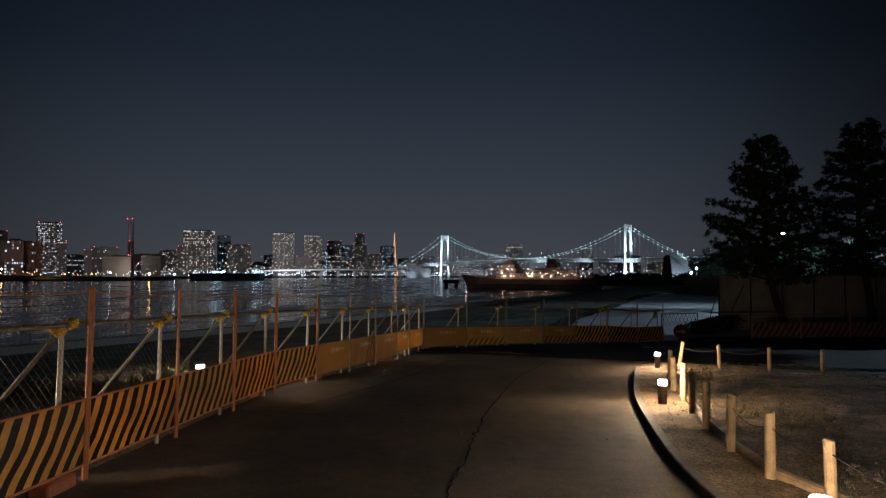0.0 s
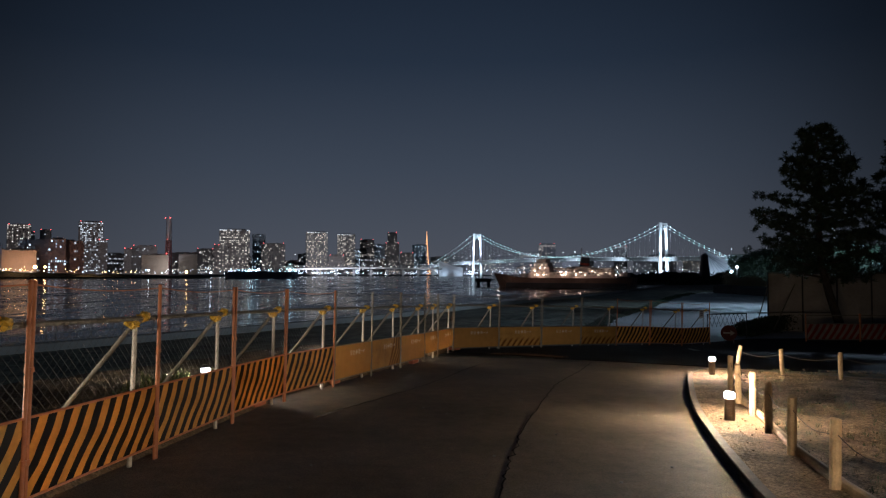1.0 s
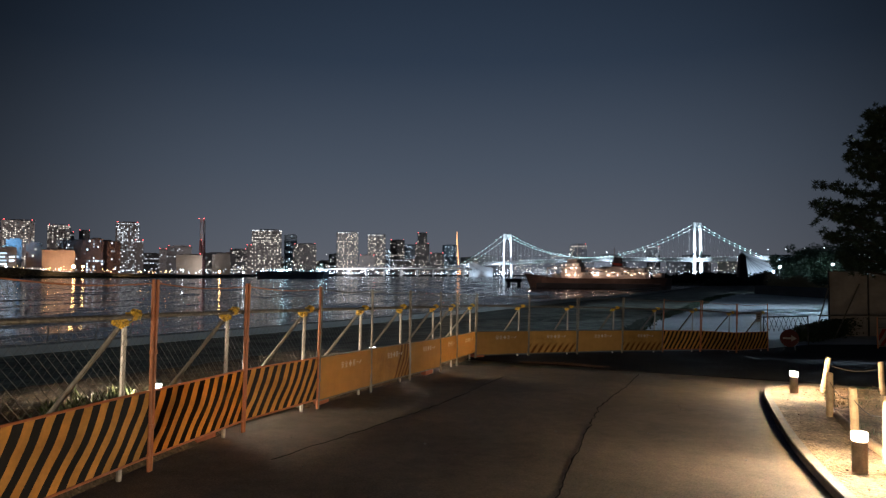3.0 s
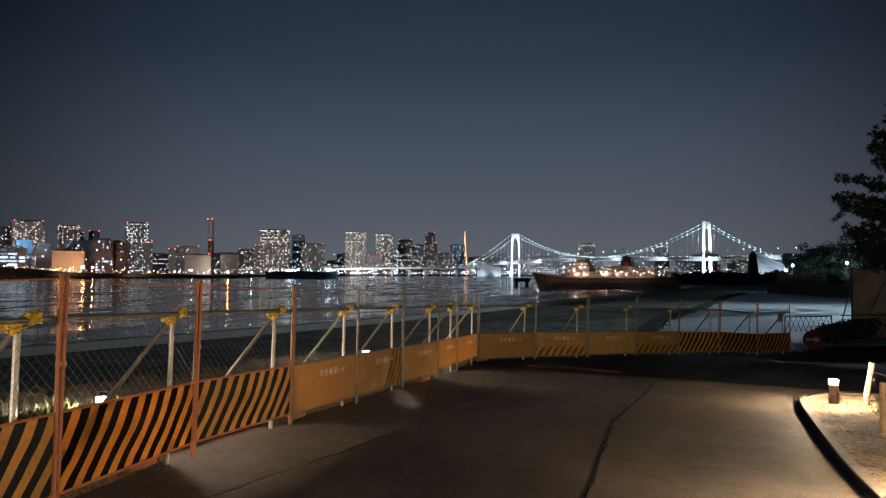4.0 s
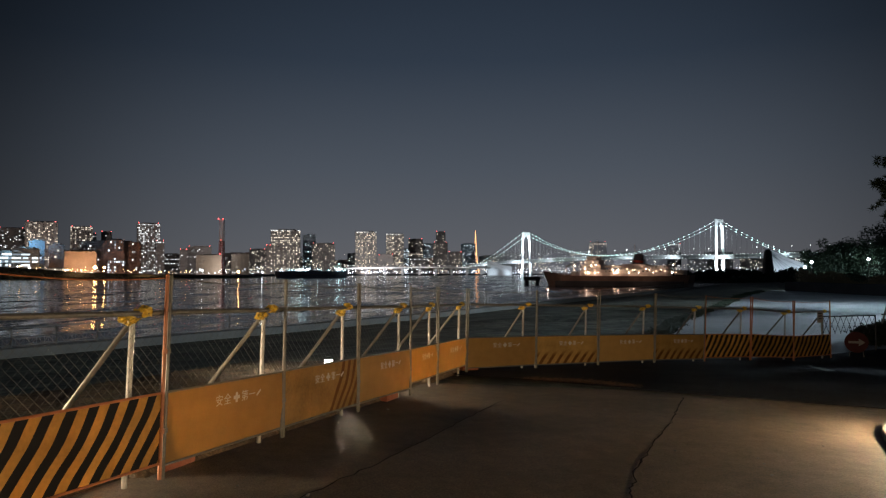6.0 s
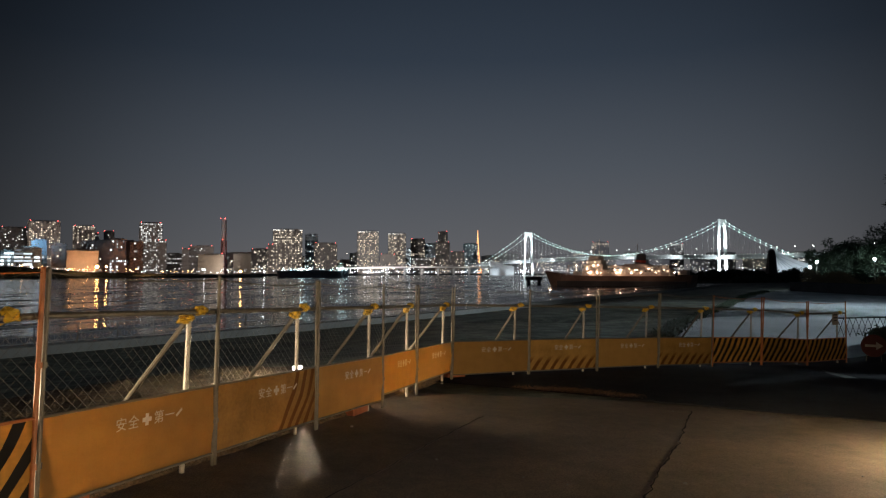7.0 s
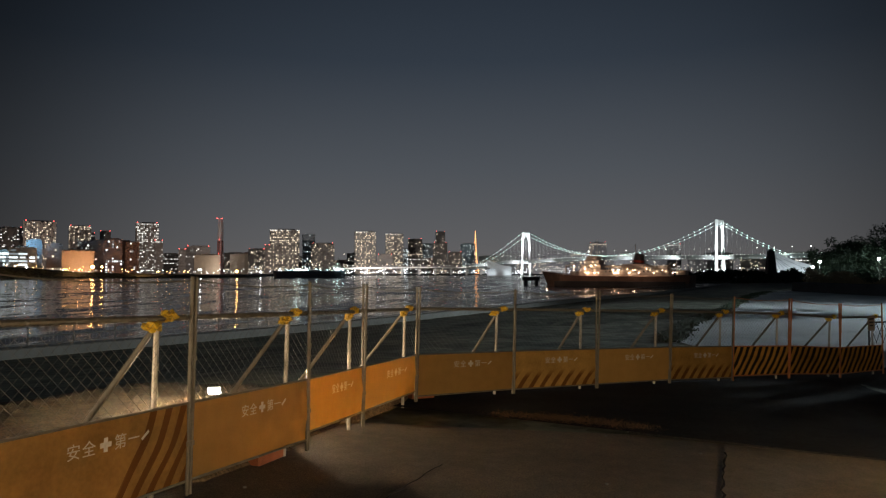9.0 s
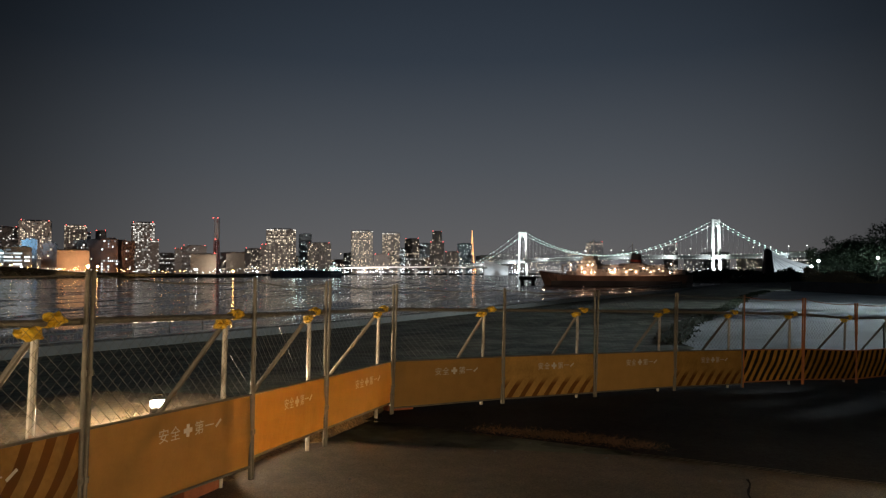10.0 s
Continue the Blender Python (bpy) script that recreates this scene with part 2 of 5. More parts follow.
def box(bm, cx, cy, cz, sx, sy, sz, bevel=0.0, turn=None):
    r = bmesh.ops.create_cube(bm, size=1.0)
    vs = r["verts"]
    bmesh.ops.scale(bm, vec=(sx, sy, sz), verts=vs)
    if bevel:
        es = list({e for v in vs for e in v.link_edges})
        rb = bmesh.ops.bevel(bm, geom=es, offset=bevel, segments=1, affect="EDGES")
        vs = list({v for f in rb["faces"] for v in f.verts} | {v for v in vs if v.is_valid})
    if turn is not None:
        bmesh.ops.transform(bm, matrix=turn, verts=vs)
    bmesh.ops.translate(bm, vec=(cx, cy, cz), verts=vs)
    return bm


def tube(bm, points, radii, seg=8, cap=True):
    """A round bar through points, with a radius at each."""
    pts = [Vector(p) for p in points]
    if not isinstance(radii, (list, tuple)):
        radii = [radii] * len(pts)
    rings = []
    for i, p in enumerate(pts):
        d = (pts[min(i + 1, len(pts) - 1)] - pts[max(i - 1, 0)]).normalized()
        a = d.orthogonal().normalized() if i == 0 else (rings_a - d * rings_a.dot(d)).normalized()
        rings_a = a
        c = d.cross(a)
        rings.append([bm.verts.new(p + (a * math.cos(2 * math.pi * k / seg) + c * math.sin(2 * math.pi * k / seg)) * radii[i]) for k in range(seg)])
    for r0, r1 in zip(rings, rings[1:]):
        for k in range(seg):
            bm.faces.new((r0[k], r0[(k + 1) % seg], r1[(k + 1) % seg], r1[k]))
    if cap:
        bm.faces.new(list(reversed(rings[0])))
        bm.faces.new(rings[-1])
    return bm


def lump(bm, c, r, seed, sub=1, squash=(1, 1, 1)):
    rr = bmesh.ops.create_icosphere(bm, subdivisions=sub, radius=r)
    for v in rr["verts"]:
        k = 1 + 0.35 * noise.noise(v.co * (2.2 / r) + Vector((seed * 3.1, seed, 0)))
        v.co = Vector((v.co.x * squash[0], v.co.y * squash[1], v.co.z * squash[2])) * k + Vector(c)
    return bm


def smooth01(a, b_, v):
    k = min(1.0, max(0.0, (v - a) / (b_ - a)))
    return k * k * (3 - 2 * k)


def along(points, y):
    """x of a polyline given as (x, y) rows rising in y."""
    for (x0, y0), (x1, y1) in zip(points, points[1:]):
        if y <= y1 or (x1, y1) == points[-1]:
            return x0 + (x1 - x0) * (y - y0) / (y1 - y0)


# ---- plan ----
WATER = -3.6
FENCE_LEFT = [(-3.75, -5.0), (-3.70, -3.0), (-3.66, -1.1), (-3.60, 0.8), (-3.54, 2.7), (-3.47, 4.64), (-3.37, 6.58), (-3.27, 8.56), (-3.11, 10.46), (-2.70, 12.31), (-2.27, 14.17), (-1.84, 16.0), (-1.38, 17.72), (-1.11, 19.12), (-0.74, 21.04)]
FENCE_RIGHT = [(-0.74, 21.04), (0.745, 22.3), (2.25, 23.4), (3.78, 24.54), (5.25, 25.5), (6.75, 26.53), (8.37, 27.8), (9.9, 28.95)]
KERB = [(2.5, -14.0), (2.12, -5.0), (2.05, 0.0), (2.12, 2.0), (2.27, 4.0), (2.38, 5.27), (2.58, 6.57), (3.07, 9.14), (3.52, 11.05), (4.1, 13.1), (4.76, 15.27), (5.14, 16.15)]
KERB_BACK = [(5.14, 16.15), (5.68, 16.79), (6.35, 16.95), (7.03, 16.6), (8.2, 16.0), (9.5, 15.5), (12.0, 14.6), (18.0, 13.0)]
QUAY = [(-110.0, -115.0), (-42.0, -1.0), (-21.3, 33.5), (-14.0, 46.5), (-9.0, 56.5), (-2.0, 72.5), (7.3, 94.5), (32.0, 149.0), (75.0, 252.0), (120.0, 330.0)]


def height(x, y):
    """The lie of the land: the road falls away, then the wharf is level."""
    p = -0.01745 * x - 0.0325 * y
    k = smooth01(24, 34, y) if x < 8 else smooth01(20, 32, y + 0.4 * (x - 8))
    k = max(k, smooth01(16, 30, x))
    p = p * (1 - k) + (-1.22) * k
    edge = along(FENCE_LEFT + [(3.0, 34.0), (4.5, 44.0), (22.0, 86.0), (60.0, 180.0), (90.0, 300.0)], max(-5.0, y))
    d = edge - x
    if d > 0:
        s = smooth01(5.0, 8.0, d) * (1 - smooth01(18, 30, y))
        p = p - 0.75 * s
        q = smooth01(5, 17, d)
        p = p * (1 - q) + (-2.12) * q
    return p


def sheet(name, rows, material, lift=0.0, rough=0.0, rscale=1.0):
    """A surface through rows of (x, y) that follows the land."""
    bm = bmesh.new()
    grid = []
    for r in rows:
        grid.append([bm.verts.new((x, y, height(x, y) + lift + (rough * noise.fractal(Vector((x * rscale, y * rscale, 0)), 0.8, 2.0, 4) if rough else 0))) for x, y in r])
    for a, c in zip(grid, grid[1:]):
        for i in range(len(a) - 1):
            bm.faces.new((a[i], a[i + 1], c[i + 1], c[i]))
    bmesh.ops.recalc_face_normals(bm, faces=bm.faces)
    if bm.faces[:][0].normal.z < 0:
        bmesh.ops.reverse_faces(bm, faces=bm.faces)
    return link(name, bm, material, True)


# ---- water, land, road ----
bm = bmesh.new()
bmesh.ops.create_grid(bm, x_segments=1, y_segments=1, size=6000)
water = tagged(link("water", bm, M_water), "dark rippled harbour water reflecting city lights", "water", kind="structure")
water.location = (0, 0, WATER)

steps = [-110, -60, -30, -16, -10] + [-6 + 1.0 * i for i in range(48)] + [44, 47, 50, 55, 60, 67.2, 75, 85, 99.8, 115, 135, 169.9, 210, 262, 330]
rows = []
for y in steps:
    x0 = along(QUAY, y)
    fx = along(FENCE_LEFT, min(max(y, -5), 21))
    mids = [x0, x0 + 3, x0 + 7]
    if y <= 45:
        a = max(x0 + 8, fx - 30)
        mids += [a + (fx - 8 - a) * i / 6 for i in range(7)] + [fx - 7.4 + 0.6 * i for i in range(13)]
        mids += [fx + (i + 1) * (28 - fx) / 30 for i in range(30)] + [45, 70, 110, 200, 420]
    else:
        a = x0 + 8
        mids += [a + i * 1.6 for i in range(50)] + [a + 100, a + 130, a + 180, a + 260, a + 420]
    rows.append([(x, y) for x in sorted(mids)])
ground = tagged(sheet("ground", rows, M_field), "dark rough grass and bare earth behind the wharf", "ground", kind="structure")

# quay edge: pale concrete strip, and the quay wall down to the water
fine = []
for (x0, y0), (x1, y1) in zip(QUAY, QUAY[1:]):
    fine += [(x0 + (x1 - x0) * k / 8, y0 + (y1 - y0) * k / 8) for k in range(8)]
fine.append(QUAY[-1])
bm = bmesh.new()
prev = None
for x, y in fine:
    row = [bm.verts.new(c) for c in ((x - 0.4, y + 0.25, WATER - 1.0), (x - 0.4, y + 0.25, -1.75), (x - 0.36, y + 0.23, -1.71), (x + 0.14, y - 0.08, -1.71), (x + 0.18, y - 0.1, -1.75), (x + 0.22, y - 0.12, -2.5))]
    if prev:
        for i in range(5):
            bm.faces.new((prev[i], row[i], row[i + 1], prev[i + 1]))
    prev = row
bmesh.ops.recalc_face_normals(bm, faces=bm.faces)
quay = tagged(link("pavement_quay", bm, M_concrete), "pale concrete quay wall with a railing on it", "pavement", kind="structure")

# bare concrete lot beyond the fence
LOT_LEFT = [(5.6, 30.0), (6.6, 37.0), (9.5, 46.0), (16.0, 62.0), (26.0, 88.0), (38.0, 115.0)]
lot_rows = []
for i in range(44):
    y = 29.4 + i * 2.0
    xl = along(LOT_LEFT, y) + 0.9 * noise.noise(Vector((y * 0.35, 2, 0)))
    xr = 24 + (y - 30) * 0.62
    lot_rows.append([(xl + (xr - xl) * k / 14, y) for k in range(15)])
lot = tagged(sheet("pavement_lot", lot_rows, M_lot, 0.03), "pale bare concrete yard, empty and stained", "pavement", kind="structure")

# road between the fence and the planted bed
road_rows = []
for i in range(72):
    y = -14 + i * 0.47
    xl = along(FENCE_LEFT, max(-5.0, min(y, 21.0))) - 0.55
    xr = along(KERB, y) if y < 16.15 else 5.3 + (y - 16.15) * 1.6
    road_rows.append([(xl + (xr - xl) * k / 20, y) for k in range(21)])
road = tagged(sheet("road", road_rows, M_asphalt, 0.012, 0.003, 0.9), "worn brownish asphalt path with long cracks", "road", kind="structure")

# dry earth strip behind the fence; added ridge blocks lantern light except at openings
OPEN = [(4.1, 4.7), (10.27, 12.3), (15.82, 16.36), (17.75, 19.3)]
ACROSS = [0.14 + 0.03 * k for k in range(14)] + [0.56 + 5.1 * (k / 31) ** 1.1 for k in range(1, 32)]
bm = bmesh.new()
prev = None
for i in range(560):
    y = -6 + i * 0.05
    fx = along(FENCE_LEFT, max(-5.0, min(y, 21.1)))
    shut = 1.0
    for y0, y1 in OPEN:
        shut = min(shut, 1 - smooth01(y0 - 0.08, y0 + 0.02, y) * (1 - smooth01(y1 - 0.02, y1 + 0.08, y)))
    row = []
    for k, d in enumerate(ACROSS):
        d += 0.3 * noise.noise(Vector((y, 0, 1))) if k == 44 else 0
        x = fx - d
        light_stop = 0.17 * shut * math.exp(-((d - 0.27) / 0.09) ** 2)
        fade = smooth01(0.3, 1.0, d)
        z = height(x, y) + 0.07 * smooth01(0.2, 0.6, d) + light_stop + fade * 0.03 * noise.fractal(Vector((x * 1.4, y * 1.4, 0)), 0.7, 2.0, 5)
        row.append(bm.verts.new((x, y, z)))
    if prev:
        for k in range(44):
            bm.faces.new((prev[k], row[k], row[k + 1], prev[k + 1]))
    prev = row
bmesh.ops.recalc_face_normals(bm, faces=bm.faces)
earth = tagged(link("ground_verge", bm, M_earth, True), "dry trodden earth with short grass behind the fence", "ground", kind="structure")

# much darker asphalt sheet at the bend before the fence
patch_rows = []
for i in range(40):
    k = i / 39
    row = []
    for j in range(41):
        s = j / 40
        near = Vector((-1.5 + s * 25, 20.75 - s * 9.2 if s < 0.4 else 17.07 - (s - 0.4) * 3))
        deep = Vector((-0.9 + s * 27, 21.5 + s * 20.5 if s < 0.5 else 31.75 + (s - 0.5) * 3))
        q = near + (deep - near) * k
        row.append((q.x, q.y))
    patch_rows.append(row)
patch = tagged(sheet("road_bend", patch_rows, M_asphalt_dark, 0.05, 0.005, 0.8), "much darker asphalt sheet at the bend", "road", kind="structure")

# kerb edging round the bed, one dark strip
LIFT = 0.105


def strip(path, width, top, bottom, material, name):
    bm = bmesh.new()
    prev = None
    for i, (x, y) in enumerate(path):
        a, c = Vector(path[max(i - 1, 0)]), Vector(path[min(i + 1, len(path) - 1)])
        d = (c - a).normalized()
        nx, ny = d.y, -d.x
        z = height(x, y)
        row = [bm.verts.new(p) for p in ((x, y, z + bottom), (x, y, z + top - 0.012), (x + nx * 0.012, y + ny * 0.012, z + top), (x + nx * width, y + ny * width, z + top), (x + nx * width, y + ny * width, z + bottom))]
        if prev:
            for k in range(4):
                bm.faces.new((prev[k], row[k], row[k + 1], prev[k + 1]))
        prev = row
    bmesh.ops.recalc_face_normals(bm, faces=bm.faces)
    return link(name, bm, material, False)


def refine(path, n=6):
    """Smooth the path with a Catmull-Rom pass."""
    out = []
    for i in range(len(path) - 1):
        p = [Vector(path[max(0, min(len(path) - 1, i + k)) if 0 <= i + k else 0]) for k in (-1, 0, 1, 2)]
        for j in range(n):
            t = j / n
            q = 0.5 * ((2 * p[1]) + (p[2] - p[0]) * t + (2 * p[0] - 5 * p[1] + 4 * p[2] - p[3]) * t * t + (3 * p[1] - p[0] - 3 * p[2] + p[3]) * t ** 3)
            out.append(tuple(q))
    out.append(path[-1])
    return out


kerb_path = refine(KERB + KERB_BACK[1:], 14)
kerb = tagged(strip(kerb_path, 0.11, LIFT, -0.1, M_kerb, "kerb"), "dark low kerb edging round the sandy bed", "kerb", kind="structure")

# sandy bed behind the kerb: near edge bare sand, then needle litter rising gently


def bed_height(x, y, d):
    return height(x, y) + LIFT - 0.015 + 0.10 * smooth01(0.9, 3.5, d) + (0.008 + 0.022 * smooth01(0.2, 1.2, d)) * noise.fractal(Vector((x * 3.2, y * 3.2, 0)), 0.75, 2.0, 5)


bm = bmesh.new()
bed_rows = []
for (x, y) in kerb_path:
    i = kerb_path.index((x, y))
    a, c = Vector(kerb_path[max(i - 1, 0)]), Vector(kerb_path[min(i + 1, len(kerb_path) - 1)])
    d = (c - a).normalized()
    nx, ny = d.y, -d.x
    tx, ty = (9.6, min(y, 9.0))
    row = []
    for k in range(61):
        s = (k / 60) ** 1.6
        px, py = x + nx * 0.1 + (tx - x) * s * 0.98, y + ny * 0.1 + (ty - y) * s * 0.98
        row.append(bm.verts.new((px, py, bed_height(px, py, s * (Vector((tx, ty)) - Vector((x, y))).length))))
    bed_rows.append(row)
for a, c in zip(bed_rows, bed_rows[1:]):
    for k in range(60):
        bm.faces.new((a[k], a[k + 1], c[k + 1], c[k]))
bmesh.ops.recalc_face_normals(bm, faces=bm.faces)
bed = tagged(link("ground_bed", bm, M_soil, True), "bare sandy planting bed strewn with pine needles", "bed", kind="structure")

# ---- fence panels ----
W = 1.87


def ties(bm, seed, x, y, z):
    """A lumpy wrapped cover round a pipe clamp."""
    lump(bm, (x, y, z), 0.058, seed, 3, (1.4, 0.9, 0.75))
    for v in bm.verts:
        o = v.co - Vector((x, y, z))
        v.co += o * (0.55 * noise.noise(o * 22 + Vector((seed, 0, 2))) + 0.35 * noise.noise(o * 48 + Vector((0, seed, 0))))
    return bm


def fence_panel(pipe, board, words, label, seed, gap=0.05):
    """One panel: tube frame, sheet board below, chain link above, stake and brace behind. x along, +y behind."""
    random.seed(seed)
    p = thing("fence_panel", Matrix(), label, "fence", "safety fence panels along the road")
    for x in (0.019, W - 0.019):
        bm = tube(bmesh.new(), [(x, 0, 0.0), (x, 0, 1.80)], 0.0172, 10)
        tube(bm, [(x, 0, 1.795), (x, 0, 1.812)], [0.020, 0.012], 10)
        for z in (0.42, 1.12):
            tube(bm, [(x, -0.004, z - 0.02), (x, -0.004, z + 0.02)], 0.023, 8)
        part("post", bm, pipe, p)
    for z in (gap, 0.755):
        part("rail", tube(bmesh.new(), [(0.02, 0, z), (W - 0.02, 0, z)], 0.012, 8), pipe, p)
    # top wire, sagging a little
    part("top_wire", tube(bmesh.new(), [(W * k / 8, 0, 1.775 - 0.04 * math.sin(math.pi * k / 8)) for k in range(9)], 0.006, 5), pipe, p)
    # billowed sheet
    bm = bmesh.new()
    nx, nz = 22, 8
    g = []
    for i in range(nx + 1):
        col = []
        for j in range(nz + 1):
            u, v = i / nx, j / nz
            off = -0.022 * math.sin(math.pi * v) * (0.4 + 0.9 * noise.noise(Vector((u * 3.1, v * 1.3, seed)))) + 0.012 * noise.noise(Vector((u * 7, v * 3, seed + 9)))
            col.append(bm.verts.new((0.022 + u * (W - 0.044), 0.008 + off, gap + 0.005 + v * (0.745 - gap))))
        g.append(col)
    for i in range(nx):
        for j in range(nz):
            bm.faces.new((g[i][j], g[i + 1][j], g[i + 1][j + 1], g[i][j + 1]))
    bmesh.ops.solidify(bm, geom=bm.faces[:], thickness=0.009)
    bmesh.ops.recalc_face_normals(bm, faces=bm.faces)
    part("board", bm, board, p)
    # chain link
    bm = bmesh.new()
    s, z0, z1, x0, x1 = 0.092, 0.765, 1.775, 0.035, W - 0.035
    c = x0 - z1
    while c < x1 - z0:
        za, zb = max(z0, x0 - c), min(z1, x1 - c)
        if zb > za + 0.01:
            tube(bm, [(c + za, 0.002, za), (c + zb, 0.002, zb)], 0.0017, 3, False)
        c += s
    c = x0 + z0
    while c < x1 + z1:
        za, zb = max(z0, c - x1), min(z1, c - x0)
        if zb > za + 0.01:
            tube(bm, [(c - za, -0.002, za), (c - zb, -0.002, zb)], 0.0017, 3, False)
        c += s
    part("chain_link", bm, M_wire, p, kind="stuff")
    # stake, brace, horizontal tube and clamp covers
    sx = 1.53
    bm = tube(bmesh.new(), [(sx, 0.075, -0.05), (sx + 0.01, 0.075, 1.40)], 0.0243, 9)
    part("stake", bm, M_white_pipe, p, "pale galvanised stake")
    part("brace", tube(bmesh.new(), [(sx + 0.05, 0.12, 1.40), (sx - 0.12, 1.20, -0.02)], 0.0243, 9), M_grey_pipe, p)
    part("back_rail", tube(bmesh.new(), [(-0.05, 0.05, 1.465), (W + 0.04, 0.05, 1.46)], 0.0243, 9), M_grey_pipe, p)
    part("clamp_cover", ties(bmesh.new(), seed, sx - 0.02, 0.08, 1.40), M_tie, p, "yellow plastic clamp cover")
    part("clamp_cover", ties(bmesh.new(), seed + 3, sx + 0.12, 0.05, 1.475), M_tie, p, "yellow plastic clamp cover")
    if words:
        for txt, x in (("安", 0.64), ("全", 0.765), ("第", 1.04), ("一", 1.165)):
            cu = bpy.data.curves.new("lettering", "FONT")
            cu.body, cu.size, cu.extrude = txt, 0.115, 0.001
            cu.materials.append(M_letter)
            t_ob = new("lettering", cu)
            t_ob.parent = p
            t_ob.matrix_basis = pose(x, -0.040, 0.545, 90, 0, 0)
        bm = bmesh.new()
        a, c = 0.05, 0.018
        ring = [(-a, -c), (-c, -c), (-c, -a), (c, -a), (c, -c), (a, -c), (a, c), (c, c), (c, a), (-c, a), (-c, c), (-a, c)]
        bm.faces.new([bm.verts.new((0.965 + u, -0.040, 0.587 + v)) for u, v in ring])
        part("printed_cross", bm, M_letter, p, "white printed cross")
        part("printed_stroke", box(bmesh.new(), 1.335, -0.040, 0.587, 0.085, 0.003, 0.02, turn=pose(0, 0, 0, 0, -38, 0)), M_letter, p)
    return p


proto = {
    "stripe": fence_panel(M_orange_pipe, M_board_stripe, False, "orange tube fence panel with yellow-black striped board and chain link", 3, 0.14),
    "plain": fence_panel(M_grey_pipe, M_board_plain, True, "grey tube fence panel with plain orange lettered board and chain link", 5, 0.115),
    "side": fence_panel(M_grey_pipe, M_board_side, True, "grey tube fence panel, orange board with dark stripes at one end", 6, 0.115),
    "raised": fence_panel(M_grey_pipe, M_board_plain, True, "grey tube fence panel with orange board set above the ground", 15, 0.19),
    "half": fence_panel(M_grey_pipe, M_board_half, True, "grey tube fence panel, orange board striped along its lower edge", 8, 0.11),
}
used = set()


def run(points, kinds):
    for (x0, y0), (x1, y1), kind in zip(points, points[1:], kinds):
        a, c = Vector((x0, y0, height(x0, y0) + 0.012)), Vector((x1, y1, height(x1, y1) + 0.012))
        flat = math.atan2(y1 - y0, x1 - x0)
        length = math.hypot(x1 - x0, y1 - y0)
        lean = pose(0, 0, 0, random.uniform(-0.8, 0.8), 0, 0)
        m = Matrix.Translation(a + Vector((math.cos(flat), math.sin(flat), 0)) * 0.002) @ pose(0, 0, 0, 0, 0, math.degrees(flat)) @ lean @ pose(0, 0, 0, 0, -math.degrees(math.atan2(c.z - a.z, length)), 0)
        ob = proto[kind]
        if kind in used:
            ob = copy_thing(ob, m)
        ob.matrix_basis = m @ Matrix.Diagonal((length / W, 1, 1, 1))
        used.add(kind)


random.seed(11)
run(FENCE_LEFT, ["stripe"] * 9 + ["plain", "side", "plain", "raised", "raised"])
run(FENCE_RIGHT, ["plain", "half", "plain", "half", "stripe", "stripe", "stripe"])

# ---- bollard lamps in the bed ----


def bollard_lamp():
    p = thing("bollard_lamp", Matrix(), "short brown bollard lamp, lit warm white, standing in the sand", "lamp", "bollard lamps along the kerb")
    bm = tube(bmesh.new(), [(0, 0, -0.08), (0, 0, 0.285), (0, 0, 0.30)], [0.070, 0.070, 0.062], 20)
    part("body", bm, M_lampbody, p, smooth=False)
    bm = tube(bmesh.new(), [(0, 0, 0.30), (0, 0, 0.305), (0, 0, 0.372), (0, 0, 0.38)], [0.068, 0.074, 0.074, 0.068], 20)
    g = part("lamp_glass", bm, G_bollard, p, "glowing frosted glass ring")
    g.visible_shadow = False
    return p


LAMPS = [(3.57, 9.5), (5.4, 15.56), (2.47, 2.78), (2.45, -4.0), (2.8, -10.5)]
first = bollard_lamp()
for i, (x, y) in enumerate(LAMPS):
    m = pose(x, y, height(x, y) + LIFT)
    if i:
        copy_thing(first, m)
    else:
        first.matrix_basis = m
    ld = bpy.data.lights.new("bollard_light", "POINT")
    ld.energy, ld.color, ld.shadow_soft_size = 350.0, (1.0, 0.68, 0.38), 0.07
    tagged(new("bollard_light", ld), "light of a bollard lamp", "light").location = m @ Vector((0, 0, 0.385))

# ---- LED floods on the ground behind the fence ----


def work_lantern():
    p = thing("work_lantern", Matrix(), "small bright work lantern, lit, on the earth behind the fence", "lamp", "work lanterns behind the fence")
    part("foot", box(bmesh.new(), 0, 0, 0.13, 0.16, 0.10, 0.26, 0.01), M_hull, p)
    for z in (0.282, 0.325):
        g = part("lamp_tube", box(bmesh.new(), 0, -0.01, z, 0.16, 0.07, 0.026, 0.01), G_led, p, "glowing light tube")
        g.visible_shadow = False
    part("grille", box(bmesh.new(), 0, 0.0, 0.304, 0.165, 0.05, 0.010, 0.003), M_hull, p).visible_shadow = False
    part("cap", box(bmesh.new(), 0, 0, 0.35, 0.15, 0.08, 0.02, 0.006), M_hull, p)
    bm = tube(bmesh.new(), [(-0.07, 0, 0.355), (-0.05, 0, 0.40), (0.05, 0, 0.40), (0.07, 0, 0.355)], 0.006, 6)
    part("handle", bm, M_grey_pipe, p)
    return p


